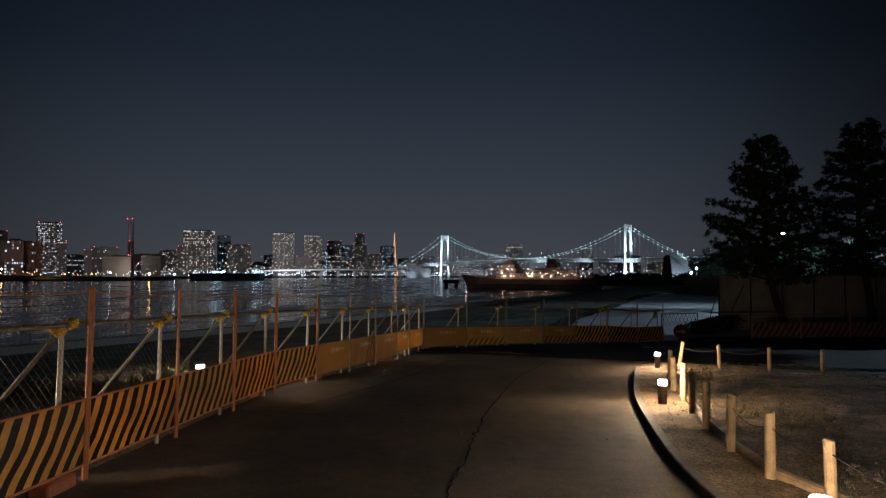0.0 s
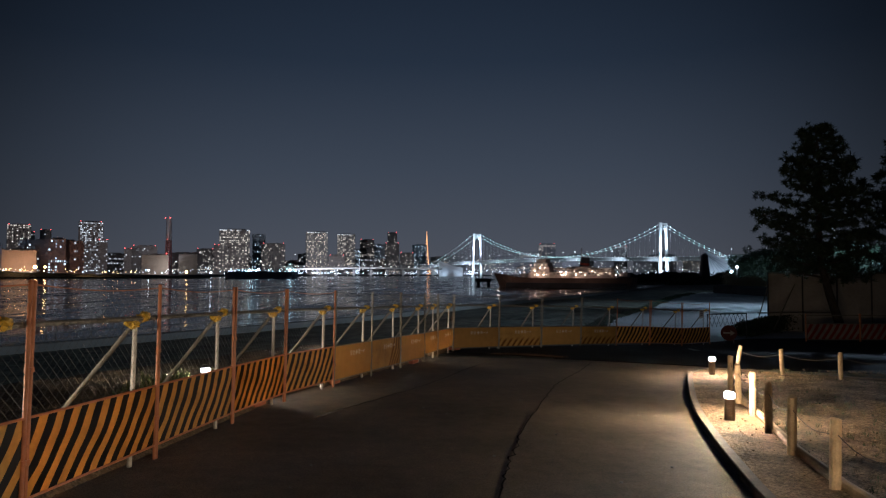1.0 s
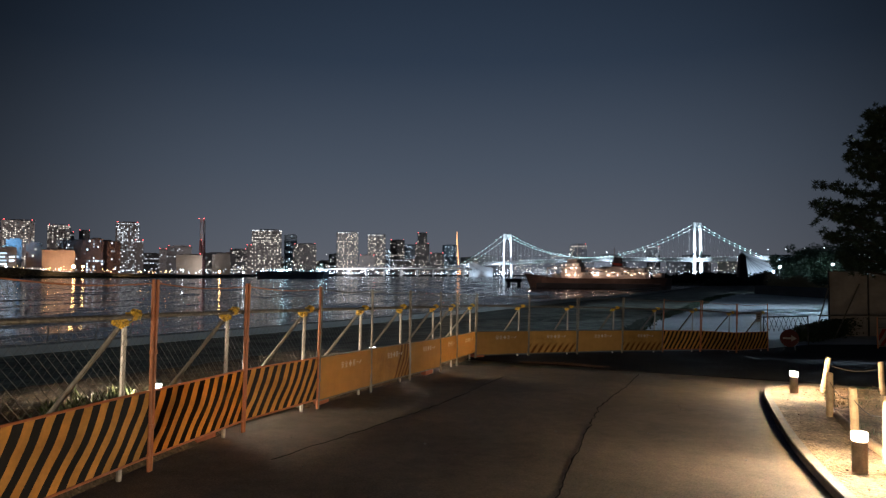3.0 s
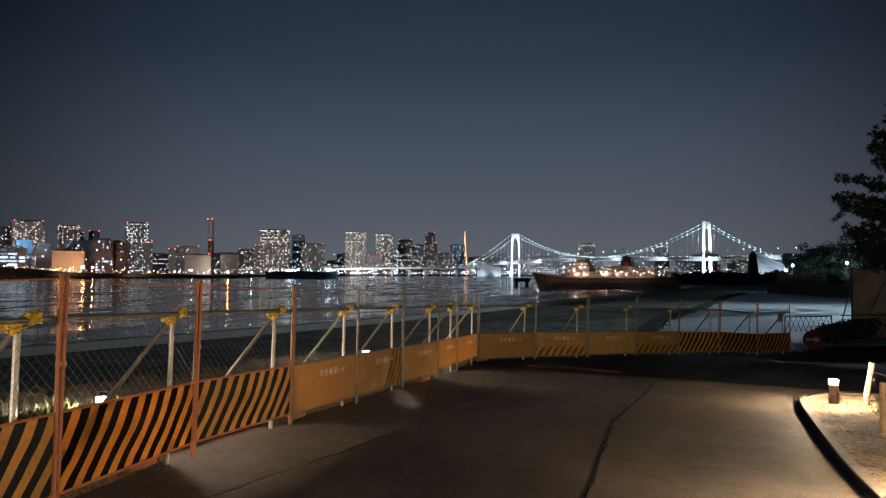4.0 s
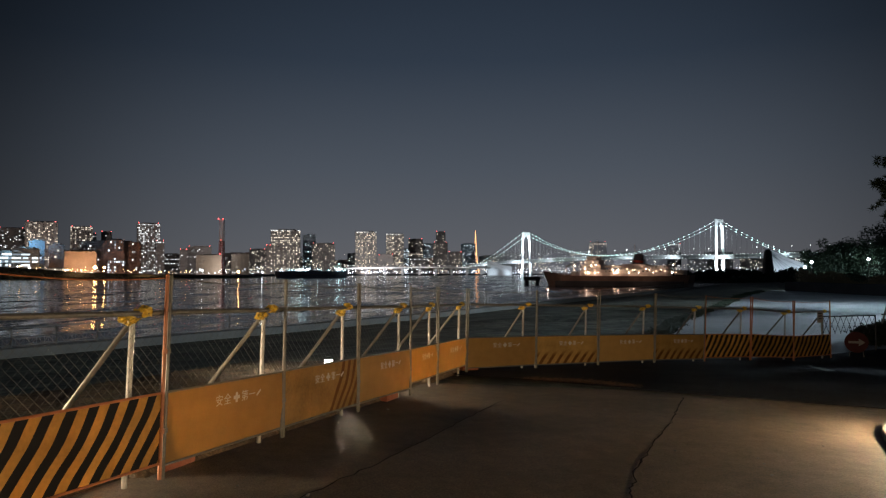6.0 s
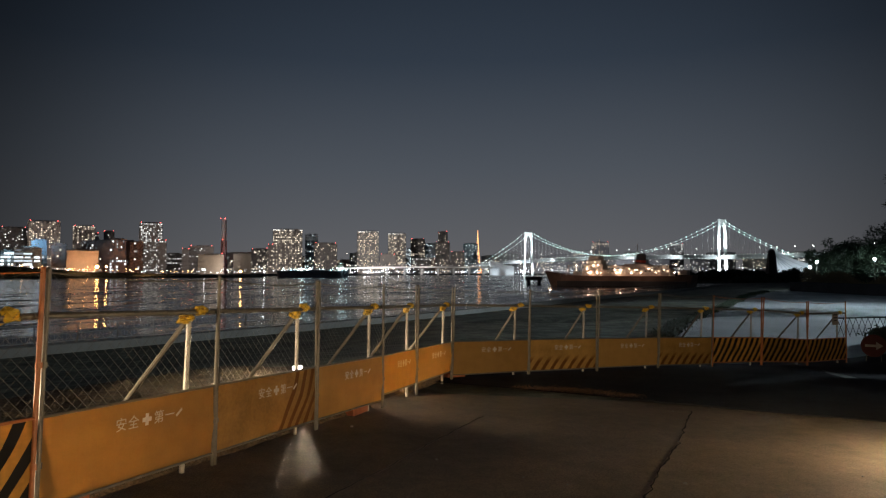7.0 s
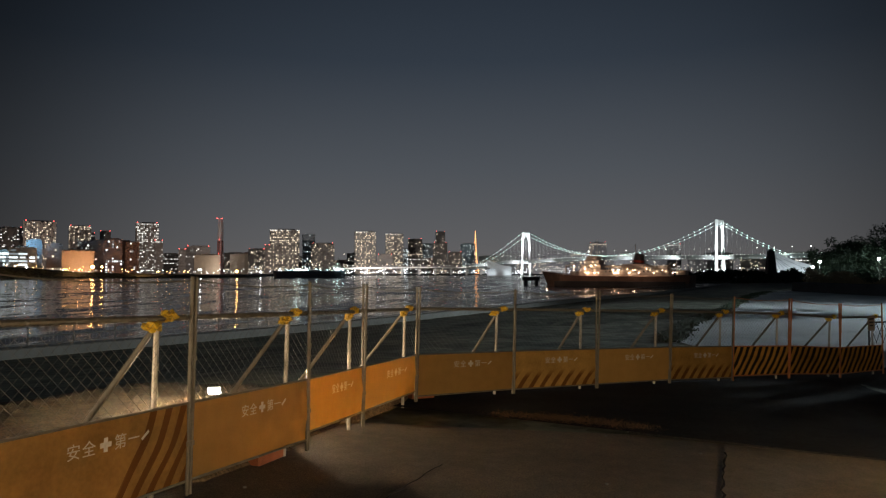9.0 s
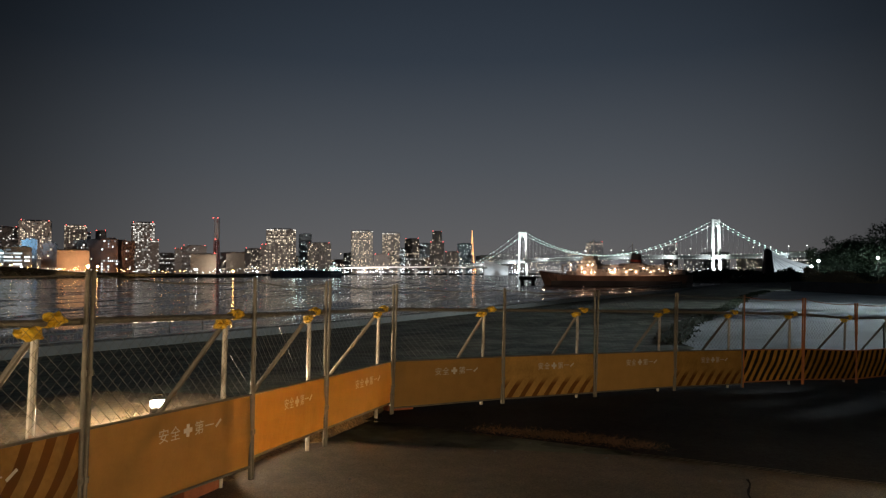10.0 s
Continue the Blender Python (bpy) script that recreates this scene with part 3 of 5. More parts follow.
LANTERNS = [(-4.92, 11.76, 25), (-3.30, 19.55, 38), (-5.6, 4.0, 18)]
first_lantern = work_lantern()
for i, (x, y, a) in enumerate(LANTERNS):
    m = pose(x, y, height(x, y) + 0.03, 0, 0, a)
    if i:
        copy_thing(first_lantern, m)
    else:
        first_lantern.matrix_basis = m
    ld = bpy.data.lights.new("lantern_light", "POINT")
    ld.energy, ld.color, ld.shadow_soft_size = 590.0, (1.0, 0.72, 0.44), 0.03
    lo = tagged(new("lantern_light", ld), "light of a work lantern", "light")
    lo.location = m @ Vector((0, 0, 0.30))

# ---- timber stakes and rope round the bed ----
STAKES = [(2.95, -3.0, 0.64), (3.02, -1.2, 0.64), (3.1, 0.6, 0.64), (3.17, 2.3, 0.64), (3.23, 4.0, 0.54), (3.11, 4.84, 0.64), (3.21, 5.97, 0.64), (3.45, 7.35, 0.64), (3.74, 8.61, 0.64), (4.06, 9.93, 0.64), (4.31, 11.12, 0.64), (4.85, 12.95, 0.64), (6.1, 16.0, 0.66), (7.09, 15.81, 0.6), (8.07, 15.15, 0.6), (9.11, 14.67, 0.6)]


def stake(h, tilt):
    p = thing("timber_stake", Matrix(), "round pale timber stake driven into the sand", "stake", "timber stakes round the bed")
    bm = tube(bmesh.new(), [(0, 0, -0.15), (0.004, 0, h * 0.5), (0, 0.003, h - 0.012), (0, 0, h)], [0.05, 0.05, 0.048, 0.038], 12)
    part("post", bm, M_wood, p)
    return p


tops = []
random.seed(4)
st = stake(0.65, 0)
for i, (x, y, h) in enumerate(STAKES):
    m = pose(x, y, height(x, y) + LIFT, random.uniform(-2, 2), random.uniform(-2, 3) + (9 if i == 12 else 0), random.uniform(0, 360) if i != 12 else 0) @ Matrix.Diagonal((1, 1, h / 0.65, 1))
    if i:
        copy_thing(st, m)
    else:
        st.matrix_basis = m
    tops.append(m @ Vector((0, 0, 0.5)))
bm = bmesh.new()
for a, c in zip(tops, tops[1:]):
    tube(bm, [a.lerp(c, k / 6) - Vector((0, 0, 0.09 * math.sin(math.pi * k / 6))) for k in range(7)], 0.005, 5)
tagged(link("rope", bm, M_rope), "thin dark rope sagging between the timber stakes", "rope")

# ---- far city ----


def tower_block(kind, x, y, w, h, face_mat, win_mat, floors, bays, share, label, seed, crown=False, beacons=True, depth=0.8, win=(0.74, 0.58)):
    """A building over the water: body, parapet, plant room and its lit windows as thin panes."""
    random.seed(seed)
    ang = math.degrees(math.atan2(y - 8.5, x - 0.8)) - 90
    p = thing("building", pose(x, y, WATER + 0.5, 0, 0, ang), label, "building", "city buildings across the water")
    d = w * depth
    bm = box(bmesh.new(), 0, d / 2, h / 2 - 2, w, d, h + 4)
    part("wall", bm, face_mat, p)
    bm = box(bmesh.new(), w * 0.05, d / 2, h + 1.3, w * 0.6, d * 0.6, 3.0)
    box(bm, 0, 0.4, h + 0.5, w, 0.8, 1.0)
    part("roof", bm, face_mat, p)
    # floor slabs and wall piers stand proud of the glass
    fh, bw = h / floors, w / bays
    if w > 30 and h > 75:
        bm = bmesh.new()
        for f in range(2, floors, 2):
            box(bm, 0, -0.18, f * fh, w * 0.98, 0.5, 0.5)
        part("balcony_slab", bm, face_mat, p, kind="stuff")
        bm = bmesh.new()
        for k in range(0, bays + 1, 3):
            box(bm, -w / 2 + k * bw, -0.3, h / 2, 0.7, 0.7, h)
        part("pier", bm, face_mat, p, kind="stuff")
    bm = bmesh.new()
    column = [random.uniform(0.35, 1.25) for _ in range(bays)]
    for f in range(1, floors):
        lit_row = random.random() < 0.06
        for k in range(bays):
            if random.random() < share * column[k] or lit_row:
                ww, hh = bw * win[0] * random.choice((0.6, 1.0, 1.0)), fh * win[1]
                cx, cz = -w / 2 + (k + 0.5) * bw, (f + 0.45) * fh
                vs = [bm.verts.new(c) for c in ((cx - ww / 2, -0.5, cz - hh / 2), (cx + ww / 2, -0.5, cz - hh / 2), (cx + ww / 2, -0.5, cz + hh / 2), (cx - ww / 2, -0.5, cz + hh / 2))]
                bm.faces.new(vs)
    if len(bm.faces):
        part("window", bm, win_mat, p, "lit windows", kind="stuff")
    else:
        bm.free()
    if crown:
        bm = bmesh.new()
        for k in range(bays):
            if random.random() < 0.8:
                box(bm, -w / 2 + (k + 0.5) * bw, -0.6, h - 0.6, bw * 0.7, 0.3, 1.5)
        part("crown_light", bm, win_mat if crown is True else crown, p, "row of lights under the roof edge", kind="stuff")
    if beacons:
        for sx in (-0.42, 0.42):
            bm = bmesh.new()
            bmesh.ops.create_icosphere(bm, subdivisions=1, radius=0.9, matrix=Matrix.Translation((sx * w, 0.5, h + 2.0)))
            part("beacon", bm, G_red, p, "red aviation light")
    return p


TALL_LEFT = [("d", -1076, 1324, 49, 101), ("w", -911, 1199, 54, 103), ("w", -914, 1321, 41, 102), ("d", -956, 1414, 22, 93), ("d", -930, 1431, 22, 98), ("w", -756, 1304, 43, 106), ("d", -732, 1306, 16, 70), ("d", -670, 1350, 48, 60), ("d", -688, 1318, 14, 53)]
for i, (k, x, y, w, h) in enumerate(TALL_LEFT):
    lit = k == "w"
    tower_block(k, x, y, w, h, M_tower, G_warmwin if i in (1, 2) else G_whitewin, int(h / 3.1), int(w / 2.7), 0.45 if lit else 0.12, "tall apartment tower with scattered lit windows, red roof lights" if lit else "dark city block with few lit windows", 20 + i, crown=(i == 2), depth=0.7)
TALL_MID = [("w", -509, 1419, 62, 98), ("d", -550, 1425, 10, 65), ("b", -554, 1721, 33, 105), ("d", -505, 1684, 58, 80), ("d", -676, 1677, 42, 66), ("w", -390, 1663, 53, 108), ("w", -329, 1727, 45, 106), ("l", -327, 1880, 16, 72), ("d", -308, 1934, 41, 102), ("b", -280, 1989, 35, 91), ("d", -231, 1894, 40, 90), ("d", -255, 2093, 30, 132), ("d", -190, 1899, 39, 63), ("d", -332, 1625, 38, 49), ("b", -179, 2201, 46, 99)]
for i, (k, x, y, w, h) in enumerate(TALL_MID):
    share = {"w": 0.55, "d": 0.2, "b": 0.14, "l": 0.6}[k]
    label = {"w": "tall apartment tower, many warm lit windows, lit roof edge", "d": "dark office block with scattered lit windows", "b": "bluish glass office tower, mostly dark", "l": "slim city block, brightly lit"}[k]
    tower_block(k, x, y, w, h, M_tower_blue if k == "b" else M_tower, G_office if k in "bl" else G_warmwin, int(h / 3.4), int(w / 3.0), share, label, 50 + i, crown=G_whitewin if k == "w" else False, beacons=k == "d", depth=0.7)
FAR_RIGHT = [(275, 2594, 64, 119), (542, 2552, 48, 109), (120, 2500, 90, 70), (200, 2480, 70, 82), (380, 2500, 80, 76), (450, 2450, 90, 64), (60, 2420, 70, 60), (330, 2350, 60, 58), (640, 2350, 90, 72), (720, 2250, 80, 60), (820, 2150, 90, 66), (560, 2300, 60, 52), (-120, 2300, 60, 62), (-60, 2380, 70, 70)]
for i, (x, y, w, h) in enumerate(FAR_RIGHT):
    tower_block("d", x, y, w, h, M_tower, G_whitewin if i % 3 else G_warmwin, int(h / 4), int(w / 4.5), 0.17, "distant city block with scattered lights behind the bridge", 80 + i, beacons=i < 2, depth=0.5)
# low waterside blocks: offices, warehouses
tower_block("o", -670, 817, 15, 33, M_warehouse, G_office, 7, 4, 0.95, "low white office block with bright windows", 120, beacons=False, win=(0.9, 0.5))
tower_block("o", -621, 792, 30, 36, M_warehouse, G_office, 8, 3, 0.97, "pale office block with long bright window bands", 121, beacons=False, win=(0.94, 0.42))
tower_block("b", -636, 831, 18, 47, M_tower_blue, G_office, 10, 6, 0.05, "block with a pale blue lit gable", 122, beacons=False)
tower_block("r", -612, 837, 18, 42, M_brick, G_warmwin, 10, 6, 0.05, "plain brown block, unlit", 123, beacons=False)
tower_block("y", -572, 828, 37, 33, mat("ochre_warehouse_wall", (0.62, 0.45, 0.28), 0.8, var=0.15, scale=0.05), G_warmwin, 8, 10, 0.02, "pale warehouse washed by an orange lamp", 124, beacons=False)
tower_block("r", -575, 898, 78, 49, M_brick, G_whitewin, 13, 32, 0.13, "broad brown industrial block with some lit windows", 125, beacons=False, depth=0.3)
tower_block("r", -564, 893, 21, 51, M_brick, G_office, 13, 8, 0.3, "brown stair tower of the industrial block", 126, beacons=False)
tower_block("g", -479, 998, 37, 32, M_warehouse, G_warmwin, 7, 8, 0.04, "pale silo-like warehouse by the water", 127, beacons=False)
tower_block("g", -457, 1064, 28, 35, M_warehouse, G_warmwin, 8, 8, 0.02, "pale plain warehouse by the water", 128, beacons=False)

# low quarter between the towers
random.seed(90)
LOW = []
for i in range(26):
    a = math.radians(-37 + i * 1.22 + random.uniform(-0.4, 0.4))
    r = random.uniform(1900, 2150)
    LOW.append((math.sin(a) * r, math.cos(a) * r, random.uniform(45, 85), random.uniform(34, 66)))
for i, (x, y, w, h) in enumerate(LOW):
    tower_block("d", x, y, w, h, M_tower if i % 3 else M_brick, G_whitewin if i % 2 else G_warmwin, int(h / 3.6), int(w / 3.4), 0.16, "low dark city block with scattered lit windows", 200 + i, beacons=i % 5 == 0, depth=0.5)

# chimney: smooth pale shaft, a dark red lattice stair tower at its foot
ch = thing("chimney", pose(-504, 1097, WATER), "tall slim pale chimney, red lights at its top", "chimney")
part("shaft", tube(bmesh.new(), [(0, 0, 0), (0, 0, 58), (0, 0, 96.5)], [5.0, 4.6, 4.2], 14), mat("pale_chimney_shell", (0.62, 0.60, 0.60), 0.8, var=0.1, scale=0.05), ch)
M_redsteel = mat("dark_red_steel", (0.20, 0.07, 0.06), 0.7, var=0.2, scale=0.1)
bm = bmesh.new()
for sx, sy in ((-1, -1), (1, -1), (1, 1), (-1, 1)):
    tube(bm, [(4 + sx * 4, -9 + sy * 4, 0), (4 + sx * 3, -9 + sy * 3, 60)], 0.7, 4)
for k in range(15):
    z, r = k * 4.0, 4 - k / 15
    for a, c in (((-r, -r), (r, -r)), ((r, -r), (r, r)), ((-r, r), (-r, -r))):
        tube(bm, [(4 + a[0], -9 + a[1], z), (4 + c[0], -9 + c[1], z + 4)], 0.4, 3)
        tube(bm, [(4 + a[0], -9 + a[1], z), (4 + c[0], -9 + c[1], z)], 0.5, 3)
part("lattice", bm, M_redsteel, ch, "dark red steel lattice at the foot")
for sx, z in ((-4, 97), (4, 97), (4, 61), (3, 38), (5, 22)):
    bm = bmesh.new()
    bmesh.ops.create_icosphere(bm, subdivisions=1, radius=0.9, matrix=Matrix.Translation((sx, -4.6 if z > 90 else -13.5, z)))
    part("beacon", bm, G_red, ch, "red aviation light")

# lattice tower; its orange floodlighting is put into the steel as glow
tt = thing("lattice_tower", pose(-317, 4497, WATER), "tall lattice broadcasting tower, far off, its orange lighting put in as glow", "tower")
G_lattice = glow("glowing_orange_lattice", (1.0, 0.42, 0.14), 2.6)
bm = bmesh.new()
prof = [(0, 34), (60, 19), (120, 11), (150, 9), (200, 5.5), (240, 3)]
for sx, sy in ((1, 1), (1, -1), (-1, 1), (-1, -1)):
    tube(bm, [(sx * r * 0.7, sy * r * 0.7, z) for z, r in prof], 1.8, 4)
for (z0, r0), (z1, r1) in zip(prof, prof[1:]):
    for k in range(3):
        z = z0 + (z1 - z0) * k / 3
        r = (r0 + (r1 - r0) * k / 3) * 0.7
        for a, c in (((-r, -r), (r, -r)), ((r, -r), (r, r)), ((r, r), (-r, r)), ((-r, r), (-r, -r))):
            tube(bm, [(*a, z), (*c, z + 8)], 1.0, 3)
part("lattice", bm, G_lattice, tt)
part("deck", box(bmesh.new(), 0, 0, 135, 18, 18, 10, 2), G_lattice, tt)
part("mast", tube(bmesh.new(), [(0, 0, 235), (0, 0, 288)], [3.5, 1.5], 6), G_lattice, tt)

# ---- suspension bridge ----
A, B = Vector((430, 1571, 0)), Vector((7, 1958, 0))
along_b = (B - A).normalized()
side = Vector((-along_b.y, along_b.x, 0))
bridge = thing("suspension_bridge", pose(0, 0, 0), "white floodlit suspension bridge with a string of cable lights", "bridge")
DECK_A, DECK_B = 41.0, 39.0
TOP = 118.0


def pylon(c, top):
    py = new("pylon")
    py.parent = bridge
    bm = bmesh.new()
    for s in (-1, 1):
        pts = [c + side * (s * (16.5 - 3.5 * k)) + Vector((0, 0, WATER + (top - WATER) * k)) for k in (0, 0.4, 0.8, 1)]
        tube(bm, pts, [4.4, 3.9, 3.5, 3.3], 4)
    part("leg", bm, M_bridge_white, py)
    for z, h in ((top - 6, 11), (DECK_A - 5, 7)):
        bm = bmesh.new()
        q = Matrix.Translation(c + Vector((0, 0, z))) @ Matrix.Rotation(math.atan2(side.y, side.x), 4, "Z")
        box(bm, 0, 0, 0, 28, 5, h)
        bmesh.ops.transform(bm, matrix=q, verts=bm.verts[:])
        part("crossbeam", bm, M_bridge_white, py)
    # haunches that round the portal
    bm = bmesh.new()
    for s in (-1, 1):
        tube(bm, [c + side * (s * 13) + Vector((0, 0, top - 30)), c + side * (s * 10.5) + Vector((0, 0, top - 17)), c + side * (s * 5) + Vector((0, 0, top - 11))], [2.0, 3.0, 4.0], 4)
    part("haunch", bm, M_bridge_white, py)
    # floodlights at the foot and on the deck
    for s in (-1, 1):
        for z in (2.0, DECK_A + 4):
            ld = bpy.data.lights.new("pylon_floodlight", "SPOT")
            ld.energy, ld.spot_size, ld.spot_blend, ld.shadow_soft_size, ld.color = (3.8e5 if z > 10 else 2.2e5), radians(70), 0.5, 1.5, (0.93, 1.0, 0.98)
            e = c + side * (s * 9) - Vector((c.x, c.y, 0)).normalized() * 34 + Vector((0, 0, z))
            lo = tagged(new("pylon_floodlight", ld), "floodlight of the bridge pylon", "light")
            lo.matrix_basis = look(e, c + side * (s * 8) + Vector((0, 0, (z + 42) if z > 10 else z + 22)))


pylon(A, TOP + 2)
pylon(B, TOP)
span = (B - A).length
END_A, END_B = A - along_b * 135, B + along_b * 175


def deck_z(s):
    """s metres from A towards B."""
    return DECK_A + (DECK_B - DECK_A) * s / span - 9 * smooth01(span, span + 260, s) + 4.0 * math.sin(math.pi * min(1, max(0, s / span)))


bm = bmesh.new()
prev = None
bl_lights = bmesh.new()
for i in range(70):
    s = -360 + i * 17
    c = A + along_b * s
    z = deck_z(s)
    row = [bm.verts.new(c + side * o + Vector((0, 0, zz))) for o, zz in ((-14, z), (-14, z - 2.5), (-12, z - 9), (12, z - 9), (14, z - 2.5), (14, z))]
    if prev:
        for k in range(6):
            bm.faces.new((prev[k], row[k], row[(k + 1) % 6], prev[(k + 1) % 6]))
    prev = row
    for zz, o in ((z + 0.4, -14.5), (z - 7.0, -12.8)):
        for h in (0, 8.5):
            cc = A + along_b * (s + h) + side * o + Vector((0, 0, zz))
            bmesh.ops.create_icosphere(bl_lights, subdivisions=1, radius=0.55, matrix=Matrix.Translation(cc))
            cc2 = A + along_b * (s + h) - side * o + Vector((0, 0, zz))
            bmesh.ops.create_icosphere(bl_lights, subdivisions=1, radius=0.55, matrix=Matrix.Translation(cc2))
part("deck", bm, M_bridge_deck, bridge)
part("deck_lamp", bl_lights, glow("deck_lamp", (0.95, 1.0, 0.92), 3.6, 1.6), bridge, "row of small white lamps along the deck", kind="stuff")
# street lamps standing on the deck
bm, bl = bmesh.new(), bmesh.new()
for i in range(30):
    s = -330 + i * 36
    c = A + along_b * s + side * (-10) + Vector((0, 0, deck_z(s)))
    tube(bm, [c, c + Vector((0, 0, 15))], 0.22, 4)
    bmesh.ops.create_icosphere(bl, subdivisions=1, radius=0.8, matrix=Matrix.Translation(c + Vector((0, 0, 15))))
part("lamp_post", bm, M_bridge_deck, bridge, kind="stuff")
part("lamp_head", bl, glow("deck_street_lamp", (1.0, 0.95, 0.85), 5.0, 1.0), bridge, kind="stuff")
SAG = 72.0
cab, hang, beads = bmesh.new(), bmesh.new(), bmesh.new()
for o in (-13.0, 13.0):
    pts = []
    for i in range(45):
        k = i / 44
        p = A.lerp(B, k) + side * o
        p.z = TOP - 1 - 4 * SAG * k * (1 - k)
        pts.append(p)
    tube(cab, pts, 0.45, 5)
    for p in pts[1:-1]:
        bmesh.ops.create_icosphere(beads, subdivisions=1, radius=0.8, matrix=Matrix.Translation(p + Vector((0, 0, 0.8))))
        s = (Vector((p.x, p.y, 0)) - A - side * o).length
        tube(hang, [p, (p.x, p.y, deck_z(s))], 0.11, 3)
    for top, end, s0, sg in ((A, END_A, 0, -1), (B, END_B, span, 1)):
        pts = []
        ez = deck_z(s0 + sg * (end - top).length) + 2
        for i in range(13):
            k = i / 12
            p = top.lerp(end, k) + side * o
            p.z = (TOP - 1) * (1 - k) + ez * k - 4 * 4.5 * k * (1 - k)
            pts.append(p)
        tube(cab, pts, 0.45, 5)
        for p in pts[1:]:
            bmesh.ops.create_icosphere(beads, subdivisions=1, radius=0.8, matrix=Matrix.Translation(p + Vector((0, 0, 0.8))))
            s = s0 + sg * (Vector((p.x, p.y, 0)) - top - side * o).length
            tube(hang, [p, (p.x, p.y, deck_z(s))], 0.11, 3)
part("cable", cab, M_bridge_white, bridge)
part("hanger", hang, M_bridge_white, bridge, kind="stuff")
part("cable_lamp", beads, G_cable, bridge, "string of greenish white cable lamps", kind="stuff")
for s in (-135, -235, -335, span + 175, span + 245):
    c = A + along_b * s
    bm = box(bmesh.new(), c.x, c.y, (deck_z(s) - 9 + WATER) / 2, 10, 10, deck_z(s) - 9 - WATER)
    part("pier", bm, M_bridge_deck, bridge)

# fill spots added in mid-air to brighten the deck's side girders
for i in range(9):
    s = -250 + i * 125
    ld = bpy.data.lights.new("deck_side_fill", "SPOT")
    ld.energy, ld.color, ld.spot_size, ld.spot_blend, ld.shadow_soft_size = 6.0e4, (0.95, 1.0, 0.95), radians(150), 0.6, 2.0
    lo = tagged(new("deck_side_fill", ld), "added fill light on the bridge deck's side", "light")
    q = A + along_b * s
    lo.matrix_basis = look(q - Vector((q.x, q.y, 0)).normalized() * 42 + Vector((0, 0, deck_z(s) - 8)), q + Vector((0, 0, deck_z(s) - 4)))

# ---- far shore: banks, quays and their lights ----


def bank(name, pts, depth, material, label):
    """Land behind the waterline: rows of (x, y, top)."""
    bm = bmesh.new()
    prev = None
    for x, y, z in pts:
        o = Vector((x, y, 0)).normalized()
        row = [bm.verts.new(c) for c in ((x, y, WATER - 2), (x, y, WATER + min(1.5, 0.4 * (z - WATER))), (x + o.x * 14, y + o.y * 14, z), (x + o.x * depth, y + o.y * depth, z), (x + o.x * depth, y + o.y * depth, WATER - 2))]
        if prev:
            for k in range(4):
                bm.faces.new((prev[k], row[k], row[k + 1], prev[k + 1]))
        prev = row
    bmesh.ops.recalc_face_normals(bm, faces=bm.faces)
    return tagged(link(name, bm, material), label, "land", kind="structure")


bank("ground_left_bank", [(-620, 540, 9.5), (-520, 610, 9), (-490, 640, 7), (-455, 665, 3), (-420, 690, 1.5), (-375, 720, 0.5), (-300, 760, -1.8)], 60, M_field, "dark grassy bank on the far shore")
bank("ground_point", [(84, 392, -1.9), (110, 400, -1.4), (150, 392, -1.4), (200, 376, -1.4)], 60, M_field, "low dark point of land behind the moored ship")
bank("ground_far_shore", [(-1500, 700, 1), (-900, 720, 1), (-640, 780, 1), (-560, 815, 0.5), (-470, 960, 0), (-430, 1040, 0), (-380, 1380, 0), (-300, 1560, 0), (-120, 1850, 0), (40, 2150, 0), (420, 2200, 0), (900, 1900, 0), (1500, 1500, 0)], 900, M_stone, "dark built-up far shore")


def light_row(name, pts, count, radius, material, label, seed, zspread=3.0):
    random.seed(seed)
    bm = bmesh.new()
    for i in range(count):
        k = random.random() * (len(pts) - 1)
        j = int(k)
        a, c = Vector(pts[j]), Vector(pts[j + 1])
        p = a.lerp(c, k - j) + Vector((random.uniform(-6, 6), random.uniform(-6, 0), abs(random.gauss(0, zspread))))
        bmesh.ops.create_icosphere(bm, subdivisions=1, radius=radius * random.uniform(0.6, 1.3), matrix=Matrix.Translation(p))
    return tagged(link(name, bm, material), label, "lights", kind="stuff")


SHORE = [(-640, 765, 2), (-560, 800, 2), (-470, 940, 2), (-420, 1030, 2), (-370, 1370, 2), (-290, 1540, 2), (-110, 1830, 2), (40, 2130, 2), (420, 2180, 2), (760, 1960, 2)]
light_row("shore_lights", SHORE[:4], 60, 0.55, G_shorelight, "small white lamps along the far shore", 1)
light_row("shore_lights", SHORE[3:7], 150, 0.85, G_shorelight, "white quay and boat lamps along the far shore", 2, 4)
light_row("shore_lights", SHORE[6:], 170, 1.0, G_shorelight, "white lamps on the shore under the bridge", 3, 9)
light_row("shore_lights", [(-600, 790, 4), (-540, 820, 4), (-470, 960, 3)], 36, 0.5, glow("amber_street_lamp", (1.0, 0.55, 0.2), 14.0, 1.2), "amber street lamps along the far shore", 4, 2)
light_row("bank_lights", [(-505, 628, 9.5), (-470, 672, 5.0), (-425, 705, 3.0), (-385, 735, 2.0)], 26, 0.42, glow("amber_bank_lamp", (1.0, 0.50, 0.16), 9.0, 1.0), "amber lamps along the top of the grassy bank", 7, 1.0)
